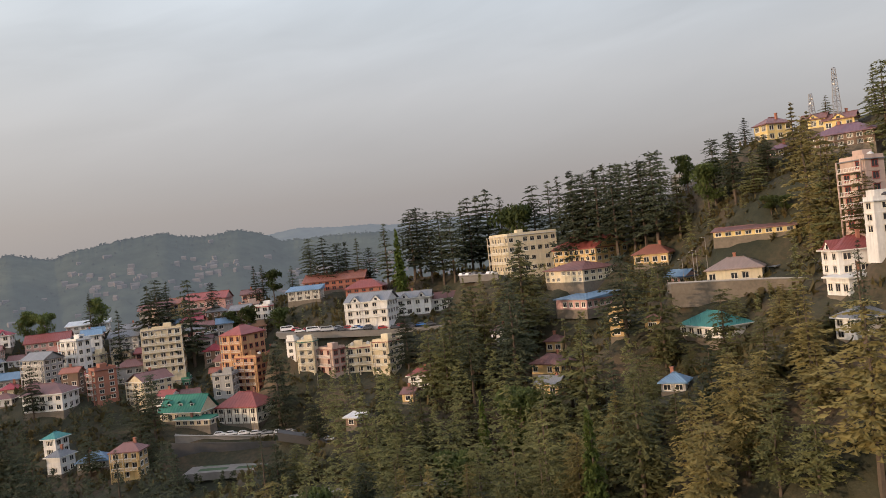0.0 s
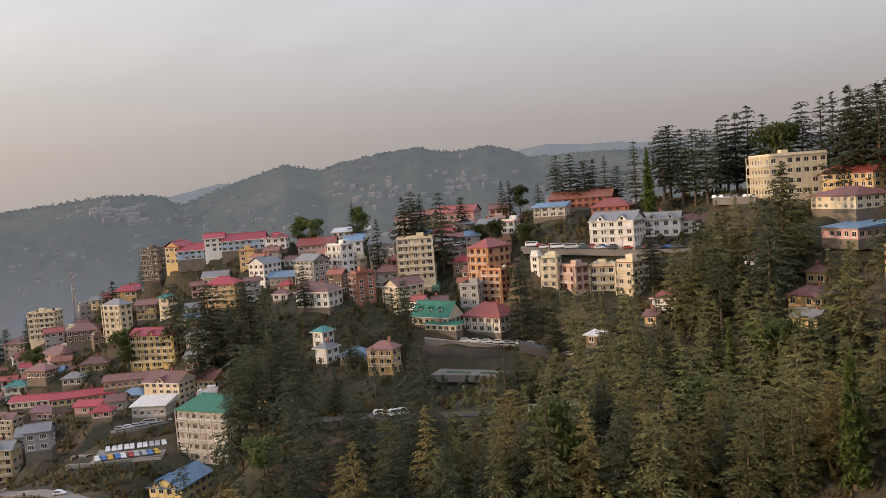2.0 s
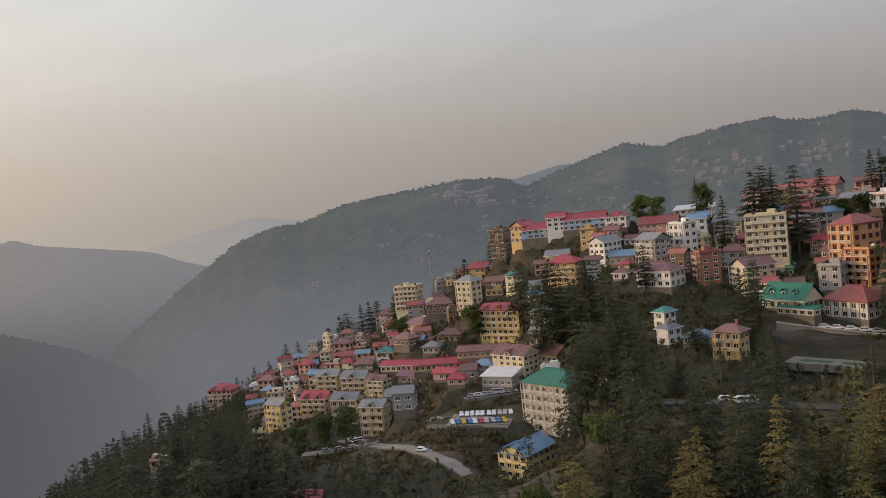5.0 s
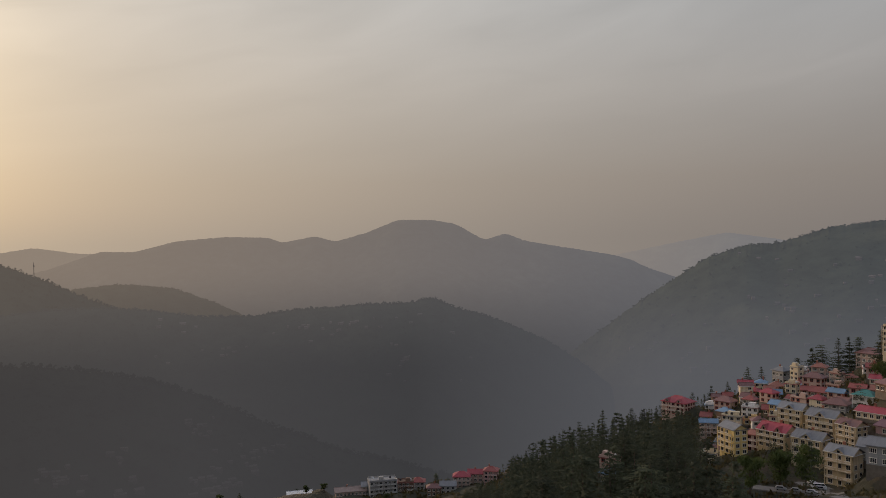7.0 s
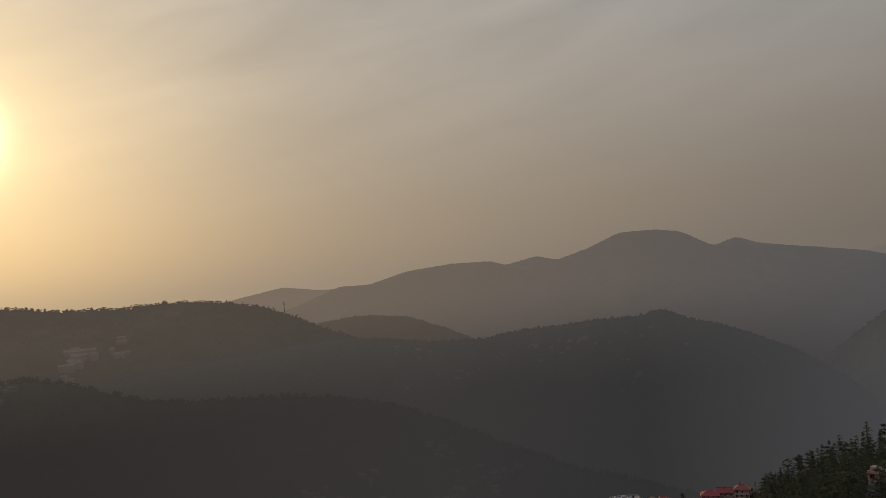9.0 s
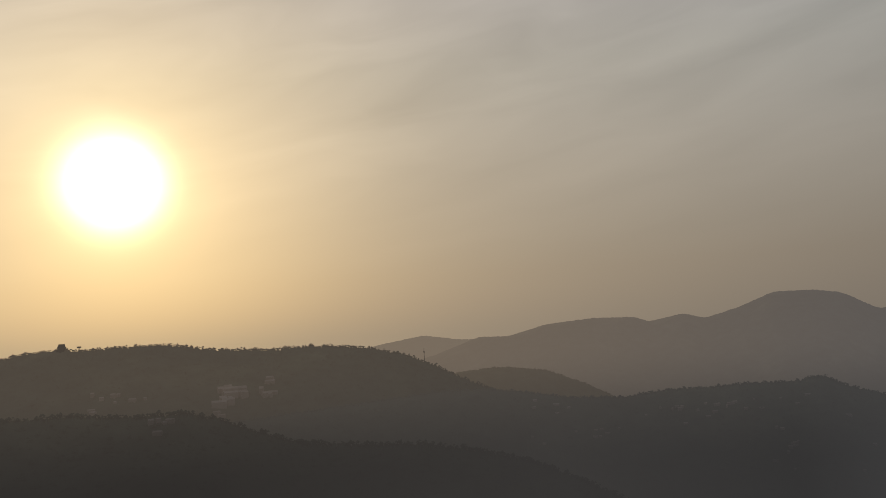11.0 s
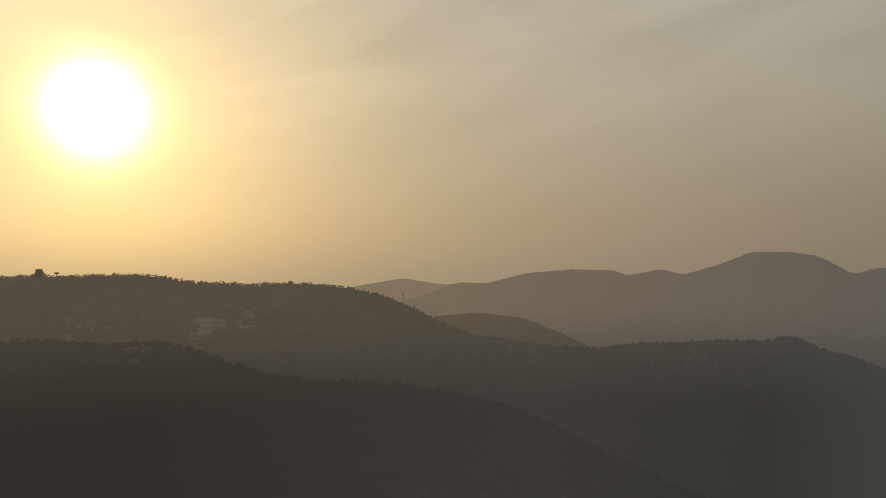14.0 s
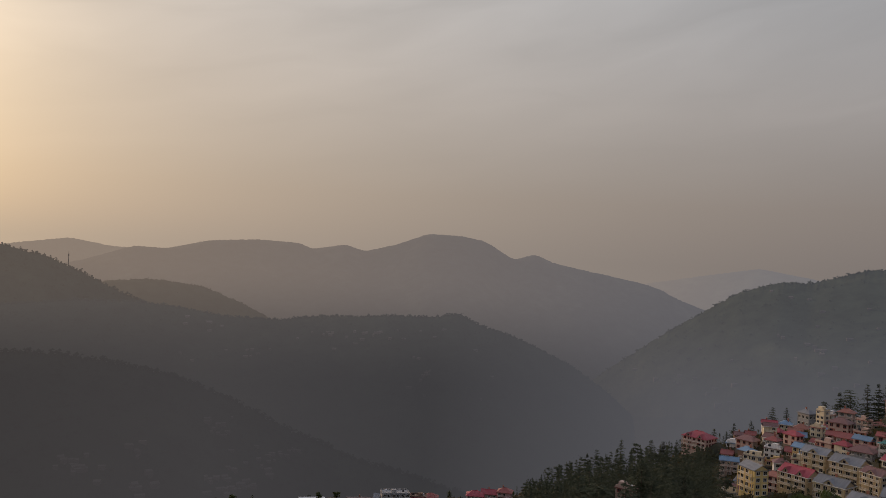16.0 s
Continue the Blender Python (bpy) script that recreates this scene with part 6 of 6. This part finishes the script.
def row_of_cars(a, b, count, turn, colours, seed, jitter=0.4):
    rng = random.Random(seed)
    for i in range(count):
        f = (i + 0.5) / count
        p = [a[k] + (b[k] - a[k]) * f for k in range(3)]
        car(p[0] + rng.uniform(-jitter, jitter), p[1] + rng.uniform(-jitter, jitter), p[2] + 0.03, turn + rng.uniform(-6, 6), rng.choice(colours), rng.random() < 0.06)


MIXED = ("white", "white", "white", "silver", "grey", "red", "blue")
row_of_cars((-212.2, 244.9, -86.45), (-193.3, 255.5, -86.6), 10, -55, ("white", "white", "silver"), 1, 0.2)
row_of_cars((-208.8, 234.5, -86.45), (-189, 245.5, -86.55), 10, -35, ("white", "silver", "blue", "yellow", "red", "white", "blue"), 2, 0.2)
row_of_cars((-216, 256.5, -82.2), (-202, 270.5, -82.2), 7, 30, ("white", "white", "silver"), 3, 0.2)
row_of_cars((-272, 240, -101.2), (-262, 236, -100.6), 6, 60, ("white", "silver", "grey"), 14, 0.2)
row_of_cars((-89, 297.2, -58.3), (-60, 300.2, -60.9), 7, 8, ("white", "white", "silver"), 4, 0.2)
row_of_cars((-205, 211.5, -89.1), (-200, 210.8, -89.0), 1, 10, ("white",), 15)
row_of_cars((-90, 211.5, -61.9), (-82, 214, -62.9), 3, 25, ("white",), 5)
row_of_cars((-67, 327, -25.9), (-6, 331.5, -30.2), 15, 5, MIXED, 6)
row_of_cars((-62, 324.8, -26.6), (-14, 329.4, -30.1), 9, 5, MIXED, 7)
row_of_cars((6, 347, -12.3), (22, 345, -13), 6, 60, ("white", "white", "silver", "grey"), 8)
row_of_cars((-119, 366, -29), (-99, 371, -25.6), 6, 40, MIXED, 9)
row_of_cars((-117, 362.5, -28.6), (-100, 367.5, -25.8), 6, 10, MIXED, 10)
row_of_cars((-266, 216.5, -99.0), (-254, 228, -98.8), 3, 45, ("white", "silver", "grey"), 11)
row_of_cars((-42, 253, -54.3), (-36, 253, -57), 2, -15, ("white",), 12)


def water_tank(m, white):
    bm = bmesh.new()
    tube_into(bm, (0, 0, 0), (0, 0, 1.25), 0.75, 0.75, 12)
    tube_into(bm, (0, 0, 1.25), (0, 0, 1.5), 0.75, 0.3, 12)
    tube_into(bm, (0, 0, 1.5), (0, 0, 1.62), 0.25, 0.25, 8)
    me = bpy.data.meshes.new("water_tank")
    bm.to_mesh(me)
    bm.free()
    me.materials.append(TANK_WHITE if white else TANK_BLACK)
    ob = new("water_tank", me)
    ob.matrix_world = m
    tagged(ob, f"{'white' if white else 'black'} plastic water tank on a flat roof", "tank", group="roof tanks")


for owner, place, chance in TANK_SPOTS:
    water_tank(owner.matrix_basis @ Matrix.Translation(place), chance < 0.4)


def lattice_mast(x, y, z, h, base, label):
    """Four tapering legs with rings and crossing braces, and a few drum aerials."""
    thing = new("lattice_mast")
    thing.matrix_world = pose(x, y, z - 1.5, 0, 0, 20)
    tagged(thing, label, "mast")
    top = base * 0.4
    corner = ((-1, -1), (1, -1), (1, 1), (-1, 1))
    for cx, cy in corner:
        bm = bmesh.new()
        tube_into(bm, (cx * base, cy * base, 0), (cx * top, cy * top, h + 1.5), 0.13, 0.10, 5)
        part("leg", bm, STEEL, thing)
    levels = max(5, int(h / 1.8))
    for i in range(levels):
        f0, f1 = i / levels, (i + 1) / levels
        w0, w1 = base + (top - base) * f0, base + (top - base) * f1
        bm = bmesh.new()
        for k in range(4):
            (ax, ay), (bx_, by_) = corner[k], corner[(k + 1) % 4]
            tube_into(bm, (ax * w0, ay * w0, f0 * (h + 1.5)), (bx_ * w1, by_ * w1, f1 * (h + 1.5)), 0.07, 0.07, 4)
            tube_into(bm, (ax * w1, ay * w1, f1 * (h + 1.5)), (bx_ * w1, by_ * w1, f1 * (h + 1.5)), 0.07, 0.07, 4)
        ob = part("brace", bm, STEEL, thing)
        ob["kind"] = "stuff"
    for i in range(4):
        bm = bmesh.new()
        a = i * 1.7
        zz = h * (0.95 - 0.09 * i)
        tube_into(bm, (math.cos(a) * top * 1.2, math.sin(a) * top * 1.2, zz), (math.cos(a) * top * 1.9, math.sin(a) * top * 1.9, zz + 0.02), 0.32, 0.38, 10)
        part("aerial", bm, TRIM_WHITE, thing)


lattice_mast(-344.1, 386.0, -57.0, 26.0, 1.0, "grey steel lattice mast above the lower town")
lattice_mast(143.0, 289.8, 31.0, 18.0, 1.1, "tall steel lattice mast on the crest")
lattice_mast(136.9, 296.0, 33.0, 8.6, 0.9, "short steel mast with aerials on the crest")


def street_pole(x, y, top):
    z = spot(x, y)
    thing = new("street_lamp")
    thing.matrix_world = pose(x, y, z, 0, 0, 30)
    tagged(thing, "thin grey steel street lamp on the slope", "street lamp")
    bm = bmesh.new()
    h = max(4.0, min(10.0, top - z))
    tube_into(bm, (0, 0, -0.5), (0, 0, h), 0.10, 0.07, 6)
    part("pole", bm, STEEL, thing)
    bm = bmesh.new()
    tube_into(bm, (0, 0, h), (-1.1, 0, h + 0.15), 0.05, 0.05, 5)
    part("arm", bm, STEEL, thing)
    bm = bmesh.new()
    box_into(bm, -1.6, -1.1, -0.12, 0.12, h + 0.06, h + 0.2)
    part("lamp_head", bm, TRIM_WHITE, thing)


for px, py, top in ((81.6, 257.4, 5.1), (78.0, 256.3, -0.8), (70.3, 234.1, -7.5), (74.4, 259.4, -5.2), (-75, 300, -52), (-95, 300, -51), (-30, 312, -19), (-52, 310, -17)):
    street_pole(px, py, top)

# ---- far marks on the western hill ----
# emission on mast, temple and tower is painted haze, no lamps
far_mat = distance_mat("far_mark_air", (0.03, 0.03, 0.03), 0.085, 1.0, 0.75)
def far_place(bearing, elevation, distance):
    a = math.radians(bearing)
    return Vector((-math.sin(a) * distance, math.cos(a) * distance, math.tan(math.radians(elevation)) * distance))


thing = new("far_mast")
thing.location = far_place(98.9, -1.95, 2310)
tagged(thing, "thin far mast on the wooded hill", "mast")
bm = bmesh.new()
tube_into(bm, (0, 0, -6), (0, 0, 42), 1.3, 0.5, 5)
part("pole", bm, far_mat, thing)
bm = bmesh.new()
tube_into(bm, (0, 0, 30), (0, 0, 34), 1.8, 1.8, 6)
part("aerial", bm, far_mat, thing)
thing = new("hilltop_temple")
thing.location = far_place(122.2, 0.20, 2300)
tagged(thing, "far stepped hilltop building against the bright sky", "building")
for w0, z0, z1 in ((16, -12, 5), (11, 5, 11), (6, 11, 17), (2.5, 17, 23)):
    bm = bmesh.new()
    box_into(bm, -w0, w0, -8, 8, z0, z1)
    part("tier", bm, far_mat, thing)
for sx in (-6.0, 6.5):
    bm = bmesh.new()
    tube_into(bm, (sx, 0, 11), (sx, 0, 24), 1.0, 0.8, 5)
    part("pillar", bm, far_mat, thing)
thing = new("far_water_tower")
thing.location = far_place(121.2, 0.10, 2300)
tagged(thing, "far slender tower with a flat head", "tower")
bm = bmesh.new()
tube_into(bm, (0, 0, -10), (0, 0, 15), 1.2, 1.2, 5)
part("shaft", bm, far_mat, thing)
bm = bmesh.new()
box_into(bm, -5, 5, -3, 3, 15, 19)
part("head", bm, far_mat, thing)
